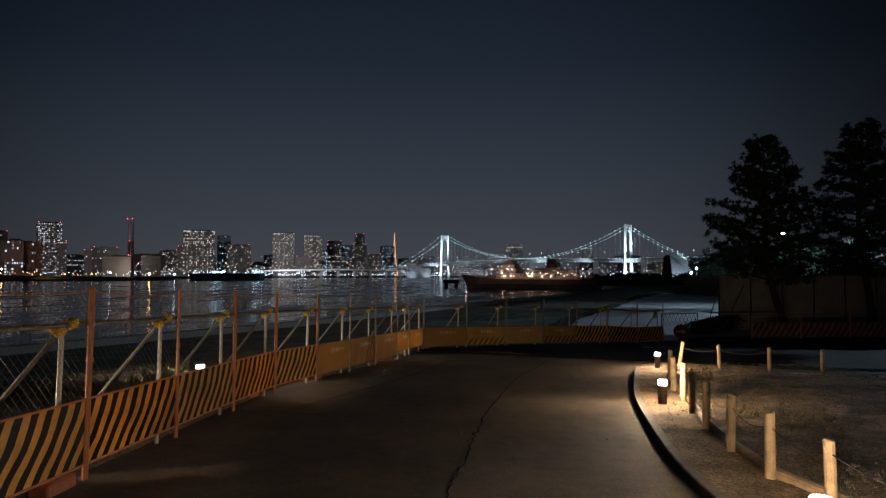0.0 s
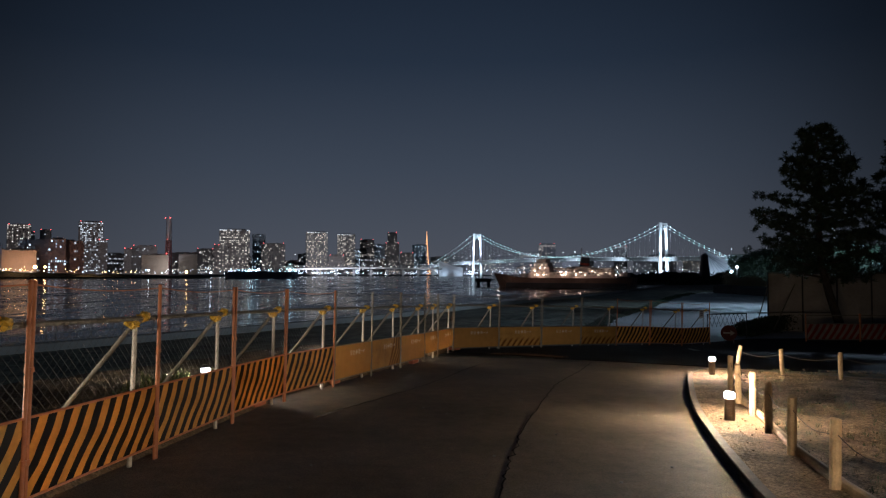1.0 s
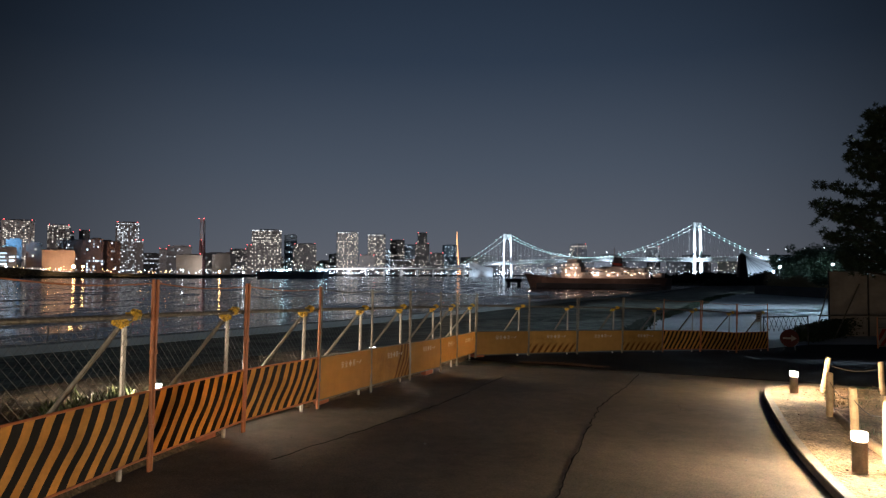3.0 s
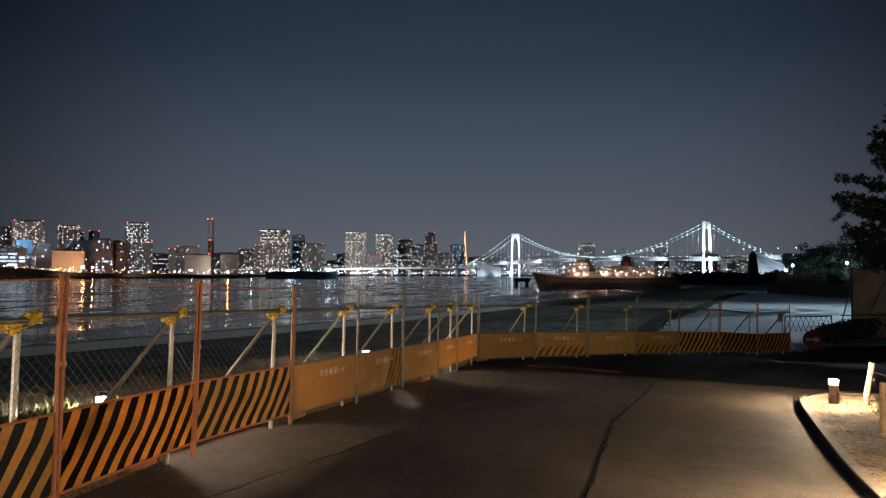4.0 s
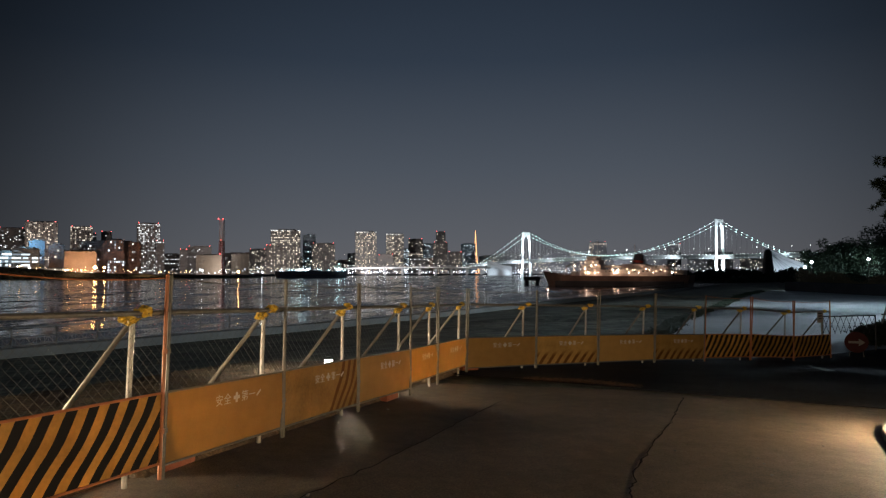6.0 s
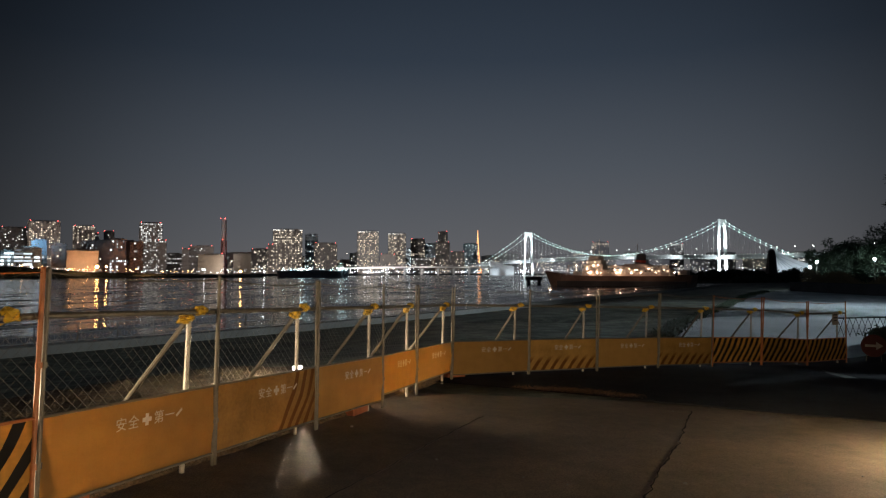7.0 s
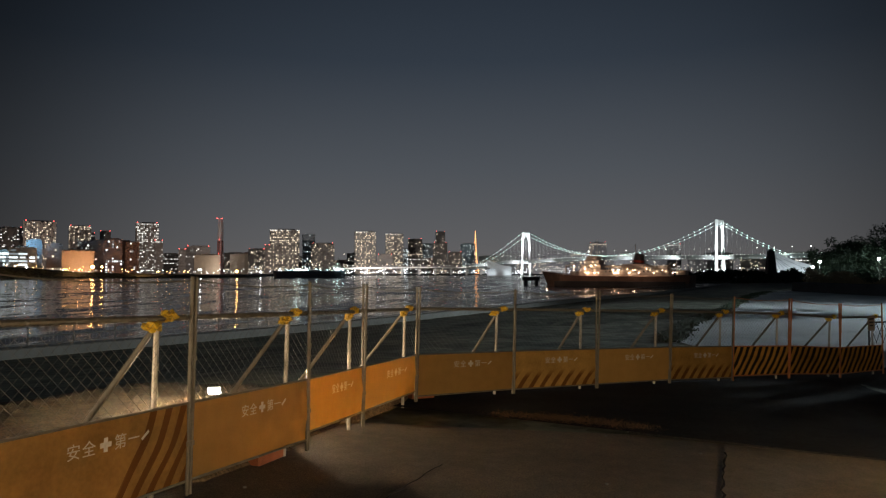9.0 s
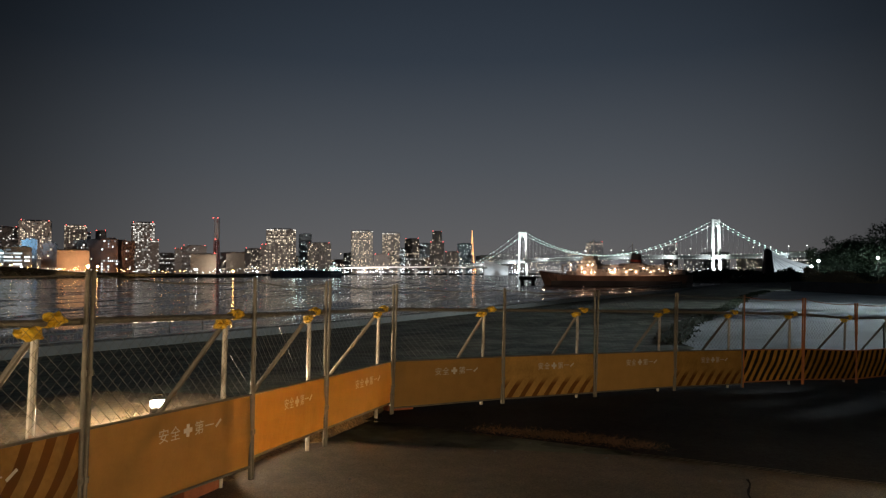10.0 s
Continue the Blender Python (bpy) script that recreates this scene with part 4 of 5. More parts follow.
light_row("city_lights", [(-700, 1500, 6), (-500, 1600, 8), (-200, 1850, 8), (0, 2300, 10), (300, 2400, 10), (800, 2100, 10)], 420, 0.9, glow("small_city_lamp", (1.0, 0.82, 0.62), 3.5, 2.0), "countless small lights between the city blocks", 5, 16)

# strong single lamps whose light streaks the water
for i, (x, y, z, col, r) in enumerate([(-530, 796, 9.5, "o", 2.0), (-520, 800, 9.5, "o", 1.3), (-318, 905, 4, "o", 0.9), (-392, 908, 4, "o", 1.6), (-357, 905, 4, "w", 0.9), (-300, 930, 7, "w", 1.8), (-640, 770, 7, "w", 1.3), (-600, 772, 9, "w", 1.1), (-425, 868, 6, "w", 1.0), (-8, 1800, 3, "w", 1.6)]):
    bm = bmesh.new()
    bmesh.ops.create_icosphere(bm, subdivisions=2, radius=r)
    p = thing("dock_lamp", pose(x, y, z), "bright orange sodium dock lamp on a mast" if col == "o" else "bright white dock lamp on a mast", "lamp", "dock lamps on the far shore")
    part("lamp_head", bm, G_orangelight if col == "o" else G_whitelight, p)
    part("mast", tube(bmesh.new(), [(0, 0.8, WATER - z), (0, 0.8, -r * 0.6)], 0.25, 6), M_stone, p)

# fill spots added to brighten the far facades, chimney and bank
for x, y, z, e, col, tx, ty, tz in [(-545, 775, 8, 1.2e4, (1.0, 0.46, 0.14), -572, 828, 22), (-540, 800, 6, 3.6e4, (1.0, 0.60, 0.42), -600, 900, 30), (-470, 668, 14, 5e3, (1.0, 0.50, 0.20), -460, 668, 2), (-415, 700, 12, 5e3, (1.0, 0.50, 0.20), -405, 702, 0), (-560, 600, 22, 5e3, (1.0, 0.6, 0.35), -548, 590, 6), (-627, 793, 45, 4.5e4, (0.40, 0.72, 1.0), -637, 831, 40), (-495, 1035, 6, 3e4, (1.0, 0.90, 0.86), -504, 1097, 75), (-440, 985, 5, 2.4e4, (1.0, 0.75, 0.55), -470, 1010, 22), (-780, 1000, 25, 4.4e5, (1.0, 0.72, 0.55), -850, 1250, 60), (-480, 1150, 25, 4.4e5, (1.0, 0.80, 0.66), -520, 1430, 55), (-300, 1400, 25, 6e5, (1.0, 0.84, 0.72), -320, 1720, 55), (200, 2080, 20, 1.4e6, (0.9, 0.92, 1.0), 250, 2500, 60)]:
    ld = bpy.data.lights.new("shore_fill", "SPOT")
    ld.energy, ld.color, ld.spot_size, ld.spot_blend, ld.shadow_soft_size = e * 1.9, col, radians(130), 0.9, 9.0
    lo = tagged(new("shore_fill", ld), "added fill light on the far shore", "light")
    lo.matrix_basis = look((x, y, z), (tx, ty, tz))

# elevated road along the far shore
via = thing("viaduct", pose(0, 0, 0), "pale elevated road on piers, lamps along its parapet", "bridge")
va, vb = Vector((-400, 1440, 12.0)), Vector((-90, 1756, 15.0))
vd = (vb - va).normalized()
vang = math.degrees(math.atan2(vd.y, vd.x))
bm = bmesh.new()
prev = None
for i in range(25):
    c = va.lerp(vb, i / 24) + Vector((0, 0, 2.5 * math.sin(math.pi * i / 24)))
    o = Vector((vd.y, -vd.x, 0))
    row = [bm.verts.new(c + o * a + Vector((0, 0, z))) for a, z in ((8, 1.5), (8, -2.2), (-8, -2.2), (-8, 1.5))]
    if prev:
        for k in range(4):
            bm.faces.new((prev[k], row[k], row[(k + 1) % 4], prev[(k + 1) % 4]))
    prev = row
part("deck", bm, M_bridge_white, via)
for i in range(9):
    c = va.lerp(vb, (i + 0.5) / 9)
    part("pier", box(bmesh.new(), c.x, c.y, (c.z + WATER) / 2, 5, 5, c.z - WATER - 2), M_bridge_deck, via)
bm = bmesh.new()
for i in range(46):
    c = va.lerp(vb, i / 45) + Vector((0, 0, 5 + 2.5 * math.sin(math.pi * i / 45)))
    bmesh.ops.create_icosphere(bm, subdivisions=1, radius=0.8, matrix=Matrix.Translation(c))
part("lamp_head", bm, G_whitewin, via, kind="stuff")
# fill spots added over the water to brighten the viaduct's side
for k in (0.15, 0.5, 0.85):
    ld = bpy.data.lights.new("viaduct_fill", "SPOT")
    ld.energy, ld.color, ld.spot_size, ld.spot_blend, ld.shadow_soft_size = 2.4e4, (1.0, 0.80, 0.68), radians(150), 0.6, 2.0
    lo = tagged(new("viaduct_fill", ld), "added fill light on the viaduct side", "light")
    q = va.lerp(vb, k)
    lo.matrix_basis = look(q + Vector((vd.y, -vd.x, 0)) * 34 + Vector((0, 0, -4)), q)

# white anchorage blocks of the bridge, floodlit


def anchorage(x, y, ang, w, d, h0, h1, energy, label):
    p = thing("anchorage", pose(x, y, WATER, 0, 0, ang), label, "bridge end")
    bm = bmesh.new()
    v = [bm.verts.new(c) for c in ((-w / 2, 0, 0), (w / 2, 0, 0), (w / 2, 0, h1), (w * 0.1, 0, h1 + (h0 - h1) * 0.28), (-w / 2, 0, h0), (-w / 2, d, 0), (w / 2, d, 0), (w / 2, d, h1), (w * 0.1, d, h1 + (h0 - h1) * 0.28), (-w / 2, d, h0))]
    for f in ((0, 1, 2, 3, 4), (9, 8, 7, 6, 5), (0, 5, 6, 1), (1, 6, 7, 2), (2, 7, 8, 3), (3, 8, 9, 4), (4, 9, 5, 0)):
        bm.faces.new([v[k] for k in f])
    bmesh.ops.recalc_face_normals(bm, faces=bm.faces)
    part("wall", bm, M_bridge_white, p)
    for i in range(7):
        bm = tube(bmesh.new(), [(-w / 2 + 0.4, -0.4, h0 * (0.98 - 0.02 * i)), (-w / 2 + w * (i + 1) / 7, -0.4, 0.3 if i < 6 else h1 * 0.5)], 0.22, 4)
        part("rib", bm, M_bridge_deck, p)
    for sx in (-0.3, 0.35):
        ld = bpy.data.lights.new("anchorage_floodlight", "SPOT")
        ld.energy, ld.color, ld.spot_size, ld.spot_blend, ld.shadow_soft_size = energy, (0.86, 0.95, 1.0), radians(120), 0.8, 1.0
        lo = tagged(new("anchorage_floodlight", ld), "floodlight at the bridge end", "light")
        m = p.matrix_basis
        lo.matrix_basis = look(m @ Vector((sx * w, -16, 2)), m @ Vector((sx * w, 0, h0 * 0.35)))
    return p


anchorage(245, 672, -20, 39, 30, 29, 12, 9e3, "white floodlit sloping bridge end with dark ribs")
anchorage(-62, 1780, 5, 62, 30, 40, 22, 1.1e4, "white floodlit anchorage block at the water")

# ---- dark cargo vessel moored on the far side ----
cg = thing("cargo_ship", pose(-244, 769, WATER, 0, 0, 17.8), "long dark cargo ship, moored, with a lit deck", "ship")
bm = bmesh.new()
secs = [(-41, 0.4, 8.2), (-38, 4.5, 8.0), (-30, 6.5, 7.6), (28, 6.5, 7.6), (36, 5.2, 8.4), (42, 0.5, 9.6)]
prev = None
for x, w, h in secs:
    row = [bm.verts.new(c) for c in ((x * 0.96, -w * 0.8, -1), (x, -w, h), (x, w, h), (x * 0.96, w * 0.8, -1))]
    if prev:
        for k in range(4):
            bm.faces.new((prev[k], row[k], row[(k + 1) % 4], prev[(k + 1) % 4]))
    else:
        bm.faces.new(row)
    prev = row
bm.faces.new(prev)
bmesh.ops.recalc_face_normals(bm, faces=bm.faces)
part("hull", bm, mat("slate_ship_hull", (0.34, 0.37, 0.44), 0.5, var=0.2, scale=0.2), cg)
part("deckhouse", box(bmesh.new(), 31, 0, 11, 9, 9, 7, 0.3), M_shipwhite, cg)
part("deckhouse", box(bmesh.new(), -13, 0, 9.5, 7, 8, 4, 0.3), M_shipwhite, cg)
part("wheelhouse", box(bmesh.new(), 32, 0, 16, 6, 8, 3, 0.3), M_shipwhite, cg)
for x in (-26, -20, -5, 3, 11, 19):
    part("hatch", box(bmesh.new(), x, 0, 8.4, 5.4, 9, 1.8, 0.3), M_bridge_deck, cg)
    part("derrick", tube(bmesh.new(), [(x + 3.2, 0, 8), (x + 3.2, 0, 13), (x + 1.0, -3, 15)], 0.25, 6), M_shipwhite, cg)
part("mast", tube(bmesh.new(), [(33, 0, 17), (33, 0, 23)], 0.35, 6), M_shipwhite, cg)
part("mast", tube(bmesh.new(), [(-12, 0, 8), (-12, 0, 17)], 0.4, 6), M_shipwhite, cg)
part("rub_rail", box(bmesh.new(), 2, -6.6, 4.2, 60, 0.3, 0.5), M_shipwhite, cg)
bm = bmesh.new()
random.seed(6)
for i in range(80):
    x = random.choice((random.uniform(-36, 40), random.gauss(-13, 3), random.gauss(32, 3.5)))
    bmesh.ops.create_icosphere(bm, subdivisions=1, radius=random.uniform(0.22, 0.5), matrix=Matrix.Translation((x, -6.2, 8.4 + abs(random.gauss(0, 1.1 if x < 20 else 2.4)))))
part("deck_lamp", bm, glow("ship_deck_lamp", (0.75, 1.0, 1.0), 8.0, 1.2), cg, kind="stuff")
# bright white excursion boat
fb = thing("ferry", pose(-322, 962, WATER, 0, 0, 10), "small white excursion boat with all its lights on", "boat")
part("hull", box(bmesh.new(), 0, 0, 2.2, 24, 7, 5, 0.8), M_shipwhite, fb)
part("cabin", box(bmesh.new(), -1, 0, 7, 18, 6, 4.6, 0.5), M_shipwhite, fb)
part("wheelhouse", box(bmesh.new(), -4, 0, 11, 6, 4, 3.4, 0.4), M_shipwhite, fb)
bm = bmesh.new()
for z, xs in ((3.2, range(-11, 12, 2)), (7.0, range(-9, 8, 2)), (11, range(-6, -1, 2))):
    for x in xs:
        box(bm, x, -3.6, z, 1.3, 0.1, 1.5)
part("window", bm, G_office, fb, kind="stuff")

# ---- patrol ship at the wharf ----
sh = thing("ship", pose(9.5, 288, WATER, 0, 0, -27.5), "weathered moored ship with warm lamps along its deck", "ship")
bm = bmesh.new()
secs = [(-1.5, 0.25, 5.9), (2.5, 1.5, 5.5), (8, 3.4, 4.6), (14, 4.4, 4.1), (40, 4.6, 3.8), (52, 4.2, 4.0), (58, 3.4, 4.3)]
prev = None
for x, w, h in secs:
    xx = x + (3.2 if x < 3 else 0)
    row = [bm.verts.new(c) for c in ((xx, -w * 0.45, -1.5), (xx * 0.98, -w * 0.75, 0.9), (x, -w, h), (x, w, h), (xx * 0.98, w * 0.75, 0.9), (xx, w * 0.45, -1.5))]
    if prev:
        for k in range(6):
            bm.faces.new((prev[k], row[k], row[(k + 1) % 6], prev[(k + 1) % 6]))
    else:
        bm.faces.new(row)
    prev = row
bm.faces.new(prev)
bmesh.ops.recalc_face_normals(bm, faces=bm.faces)
part("hull", bm, M_hull_brown, sh)
part("boot_stripe", box(bmesh.new(), 31, -4.2, 1.0, 50, 0.6, 2.0, 0.1), M_hull, sh, "black lower hull")
for nm, x, z, sx, sy, sz in (("deckhouse", 33, 5.0, 34, 6.6, 2.4), ("bridge_house", 20.5, 6.9, 8, 6.2, 2.6), ("bridge_deck", 20.2, 8.35, 9, 7.0, 0.25), ("chart_house", 20.8, 9.2, 6, 5.4, 1.9), ("wheelhouse", 20.6, 10.9, 4.4, 4.6, 1.5), ("boat_deck", 34, 6.3, 30, 7.2, 0.2), ("casing", 37, 7.4, 9, 4.2, 2.2), ("aft_house", 46.5, 7.1, 6, 5, 1.6), ("winch_house", 12.6, 4.9, 2.6, 3.2, 1.6), ("stern_house", 54, 5.2, 3.4, 4, 1.8)):
    part(nm, box(bmesh.new(), x, 0, z, sx, sy, sz, 0.15), M_shipwhite, sh)
fn = part("funnel", tube(bmesh.new(), [(38, 0, 8.2), (38.3, 0, 9.8), (38.6, 0, 12.2)], [1.9, 1.8, 1.6], 14), M_hull, sh, "black funnel")
part("funnel_band", tube(bmesh.new(), [(38.2, 0, 9.0), (38.3, 0, 9.9)], [1.93, 1.88], 14), mat("funnel_red", (0.35, 0.05, 0.03), 0.5), sh, "red funnel band")
for x, h in ((22, 18), (37, 16), (12, 11), (52, 10)):
    bm = tube(bmesh.new(), [(x, 0, 5), (x, 0, h)], [0.22, 0.1], 6)
    tube(bm, [(x, -1.6, h * 0.8), (x, 1.6, h * 0.8)], 0.08, 5)
    part("mast", bm, M_shipwhite, sh)
for x in (10, 16, 44, 50):
    part("lifeboat_davit", tube(bmesh.new(), [(x, -4.2, 4), (x, -4.4, 6.4), (x + 0.8, -4.9, 7.0)], 0.12, 6), M_shipwhite, sh)
bm = bmesh.new()
random.seed(9)
for i in range(30):
    bmesh.ops.create_icosphere(bm, subdivisions=1, radius=random.uniform(0.12, 0.26), matrix=Matrix.Translation((14 + 42 * random.random(), -4.0, random.choice((5.2, 6.2, 6.6, 8.0)))))
part("deck_lamp", bm, glow("warm_ship_lamp", (1.0, 0.64, 0.40), 16.0, 1.0), sh, "warm deck lamps", kind="stuff")
for x, z in ((17, 7.5), (24, 7.5), (32, 7.4), (41, 7.4), (49, 7.4), (21, 14)):
    ld = bpy.data.lights.new("ship_light", "POINT")
    ld.energy, ld.color, ld.shadow_soft_size = 48.0, (1.0, 0.62, 0.44), 0.3
    lo = tagged(new("ship_light", ld), "warm deck light of the moored ship", "light")
    lo.location = sh.matrix_basis @ Vector((x, -5.2, z))
bm = bmesh.new()
for x0, x1, z in ((16, 25, 9.2), (16, 25, 7.4), (26, 50, 5.7), (42, 50, 7.3)):
    for i in range(int((x1 - x0) / 1.6)):
        box(bm, x0 + 0.8 + i * 1.6, -3.56, z, 0.7, 0.12, 0.6)
part("porthole", bm, glow("ship_window", (1.0, 0.72, 0.48), 0.7, 1.8), sh, kind="stuff")
bm = bmesh.new()
for z in (5.0, 5.5):
    tube(bm, [(6, -3.0, z + 0.2), (14, -4.4, z - 0.3), (40, -4.6, z - 0.6), (57, -3.6, z - 0.3)], 0.05, 4)
for i in range(26):
    tube(bm, [(7 + i * 2, -3.4 - min(1.1, i * 0.15), 4.0), (7 + i * 2, -3.4 - min(1.1, i * 0.15), 5.3)], 0.04, 4)
part("deck_rail", bm, M_shipwhite, sh, kind="stuff")
bm = tube(bmesh.new(), [(9, 0, 5), (9, 0, 8.4)], 0.3, 8)
tube(bm, [(9, 0, 7.8), (15, -0.5, 9.6)], [0.18, 0.1], 6)
part("deck_crane", bm, M_shipwhite, sh)
for x in (29, 33, 43):
    bm = bmesh.new()
    prev = None
    for u, r in ((-2.6, 0.1), (-1.6, 0.55), (0, 0.75), (1.6, 0.6), (2.6, 0.12)):
        row = [bm.verts.new((x + u, -3.9 + math.cos(a) * r, 7.5 + math.sin(a) * r * 0.8)) for a in [k * math.pi / 4 for k in range(8)]]
        if prev:
            for k in range(8):
                bm.faces.new((prev[k], row[k], row[(k + 1) % 8], prev[(k + 1) % 8]))
        prev = row
    part("lifeboat", bm, M_shipwhite, sh, "covered pale lifeboat")
for x in (26, 30.5, 40.5, 49):
    bm = tube(bmesh.new(), [(x, 1.5, 6.2), (x, 1.5, 7.6), (x + 0.3, 1.2, 7.9)], [0.3, 0.3, 0.5], 8)
    part("ventilator", bm, M_shipwhite, sh)
bm = bmesh.new()
for x, h in ((22, 17.5), (37, 15.5), (52, 9.8)):
    for dx in (-9, 9):
        tube(bm, [(x, 0, h), (x + dx, 0, 6.5 if abs(x + dx - 20) < 12 else 5.0)], 0.04, 3)
part("rigging", bm, M_hull, sh, kind="stuff")
part("ladder_mast", tube(bmesh.new(), [(19, 1, 12.4), (20.6, 0, 17)], [0.35, 0.15], 6), M_shipwhite, sh)
part("signal_lamp", lump(bmesh.new(), (19, -1, 13.4), 0.45, 3, 1), G_whitewin, sh)
# fill lights added over the water to brighten the hull
for x in (6, 22, 40):
    ld = bpy.data.lights.new("hull_fill", "POINT")
    ld.energy, ld.color, ld.shadow_soft_size = 260.0, (1.0, 0.62, 0.42), 0.4
    lo = tagged(new("hull_fill", ld), "added warm fill light on the moored ship's side", "light")
    lo.location = sh.matrix_basis @ Vector((x, -11, 5.0))
# mooring dolphin
dp = thing("mooring_dolphin", pose(4.2, 322, WATER, 0, 0, -8), "dark concrete mooring platform on two legs in the water", "dolphin")
part("cap", box(bmesh.new(), 0, 0, 2.6, 7.6, 4, 1.7, 0.1), M_stone, dp)
for x in (-2.4, 2.4):
    part("leg", box(bmesh.new(), x, 0, 0.4, 1.5, 2.4, 3.2), M_stone, dp)
part("walkway", box(bmesh.new(), 8, 0, 2.9, 9, 0.9, 0.35), M_stone, dp)

# obelisk-like dark pylon on the wharf
ob = thing("stone_pillar", pose(81.5, 245, -2.0), "dark tapering stone pillar standing on the wharf", "pillar")
bm = bmesh.new()
prev = None
for z, r in ((0, 1.75), (9.6, 0.95), (10.6, 0.9), (11.3, 0.4)):
    row = [bm.verts.new((sx * r, sy * r, z)) for sx, sy in ((-1, -1), (1, -1), (1, 1), (-1, 1))]
    if prev:
        for k in range(4):
            bm.faces.new((prev[k], row[k], row[(k + 1) % 4], prev[(k + 1) % 4]))
    prev = row
bm.faces.new(prev)
part("shaft", bm, M_stone, ob)
part("plinth", box(bmesh.new(), 0, 0, 0.3, 4.4, 4.4, 1.4, 0.1), M_stone, ob)

# ---- trees ----


def needle_clump(bm, c, r, count):
    for _ in range(count):
        d = Vector((random.gauss(0, 1), random.gauss(0, 1), random.gauss(0.35, 0.8))).normalized()
        a = Vector(c) + d * r * random.uniform(0.0, 0.45)
        tip = a + d * r * random.uniform(0.5, 0.9)
        s = d.orthogonal().normalized() * r * 0.10
        if random.random() < 0.5:
            s = d.cross(s)
        bm.faces.new((bm.verts.new(a - s), bm.verts.new(a + s), bm.verts.new(tip)))


def pine(x, y, top, spread, lean, seed):
    """A coastal pine: bent trunk, level limbs, needle pads with gaps between them."""
    random.seed(seed)
    z0 = height(x, y)
    p = thing("pine_tree", pose(x, y, z0), "dark pine tree with bent trunk and layered needle pads", "tree", "pines by the road")
    H = top - z0
    spine = [Vector((lean * (1 - k) ** 1.6 * 1.5 + 0.18 * math.sin(k * 7 + seed), 0.15 * math.sin(k * 5), H * k - 0.2)) for k in [i / 9 for i in range(10)]]
    part("trunk", tube(bmesh.new(), spine, [0.23 - 0.021 * i for i in range(10)], 9), M_bark, p)
    limbs, pads = bmesh.new(), bmesh.new()
    for i in range(46):
        k = 0.28 + 0.72 * i / 45
        j = min(8, int(k * 9))
        base = spine[j].lerp(spine[j + 1], k * 9 - j)
        prof = 0.25 + 0.75 * smooth01(1.06, 0.52, k) - 0.22 * smooth01(0.46, 0.28, k)
        reach = spread * 0.5 * prof * random.uniform(0.72, 1.02)
        a = i * 2.4 + random.uniform(-0.4, 0.4)
        d = Vector((math.cos(a), math.sin(a), 0))
        pts = [base, base + d * reach * 0.5 + Vector((0, 0, 0.10 * reach)), base + d * reach + Vector((0, 0, 0.28 * reach * random.uniform(0.2, 1.1)))]
        tube(limbs, pts, [0.06, 0.04, 0.015], 5)
        n = int(9 + reach * 15)
        for q in range(n):
            s = 0.25 + 0.75 * (q + random.random()) / n
            c = pts[0].lerp(pts[2], s) + d.cross(Vector((0, 0, 1))) * random.gauss(0, 0.20 * reach + 0.1) + Vector((0, 0, random.gauss(0.08, 0.14)))
            needle_clump(pads, c, random.uniform(0.15, 0.28), 44)
    part("limb", limbs, M_bark, p, kind="stuff")
    part("crown", pads, M_needle, p, "dense dark needle pads", kind="stuff")
    return p


pine(16.7, 33.9, 9.1, 5.9, 0.8, 2)
pine(22.4, 34.6, 10.0, 6.6, 0.3, 7)


def broadleaf(x, y, h, spread, seed):
    random.seed(seed)
    z0 = height(x, y)
    p = thing("tree", pose(x, y, z0), "rounded leafy tree behind the hedge, lit from a lamp", "tree", "trees by the lamps")
    part("trunk", tube(bmesh.new(), [(0, 0, -0.2), (0.1, 0, h * 0.3), (0, 0.1, h * 0.6)], [0.25, 0.18, 0.1], 7), M_bark, p)
    limbs, bm = bmesh.new(), bmesh.new()
    for i in range(16):
        a = i * 2.4
        e = Vector((math.cos(a) * spread * random.uniform(0.18, 0.40), math.sin(a) * spread * random.uniform(0.18, 0.40), h * random.uniform(0.28, 0.90)))
        tube(limbs, [(0, 0, h * 0.35), e * 0.6 + Vector((0, 0, h * 0.1)), e], [0.1, 0.06, 0.02], 5)
        for q in range(6):
            c = e + Vector((random.gauss(0, spread * 0.13), random.gauss(0, spread * 0.13), random.gauss(0, h * 0.10)))
            for _ in range(90):
                d = Vector((random.gauss(0, 1), random.gauss(0, 1), random.gauss(0, 0.8))).normalized() * random.uniform(0.3, 1.0) * spread * 0.14
                n1 = Vector((random.gauss(0, 1), random.gauss(0, 1), random.gauss(0, 1))).normalized()
                n2 = n1.orthogonal().normalized()
                s = random.uniform(0.13, 0.26)
                o = c + d
                bm.faces.new([bm.verts.new(o + v) for v in (n1 * s, n2 * s * 0.6, -n1 * s, -n2 * s * 0.6)])
    part("limb", limbs, M_bark, p, kind="stuff")
    part("crown", bm, M_leaf, p, kind="stuff")
    return p


for i, (x, y, h, s) in enumerate([(48.5, 122, 6.6, 6.5), (52, 125, 7.8, 7.5), (56.5, 121, 8.4, 8.4), (60.5, 126, 9.6, 9.0), (65, 120, 9.6, 9), (54.5, 127, 7.2, 7.5), (33, 59, 5.6, 5.0), (38, 60, 6.2, 5.6), (44, 62, 6.8, 6)]):
    broadleaf(x, y, h, s, 40 + i)

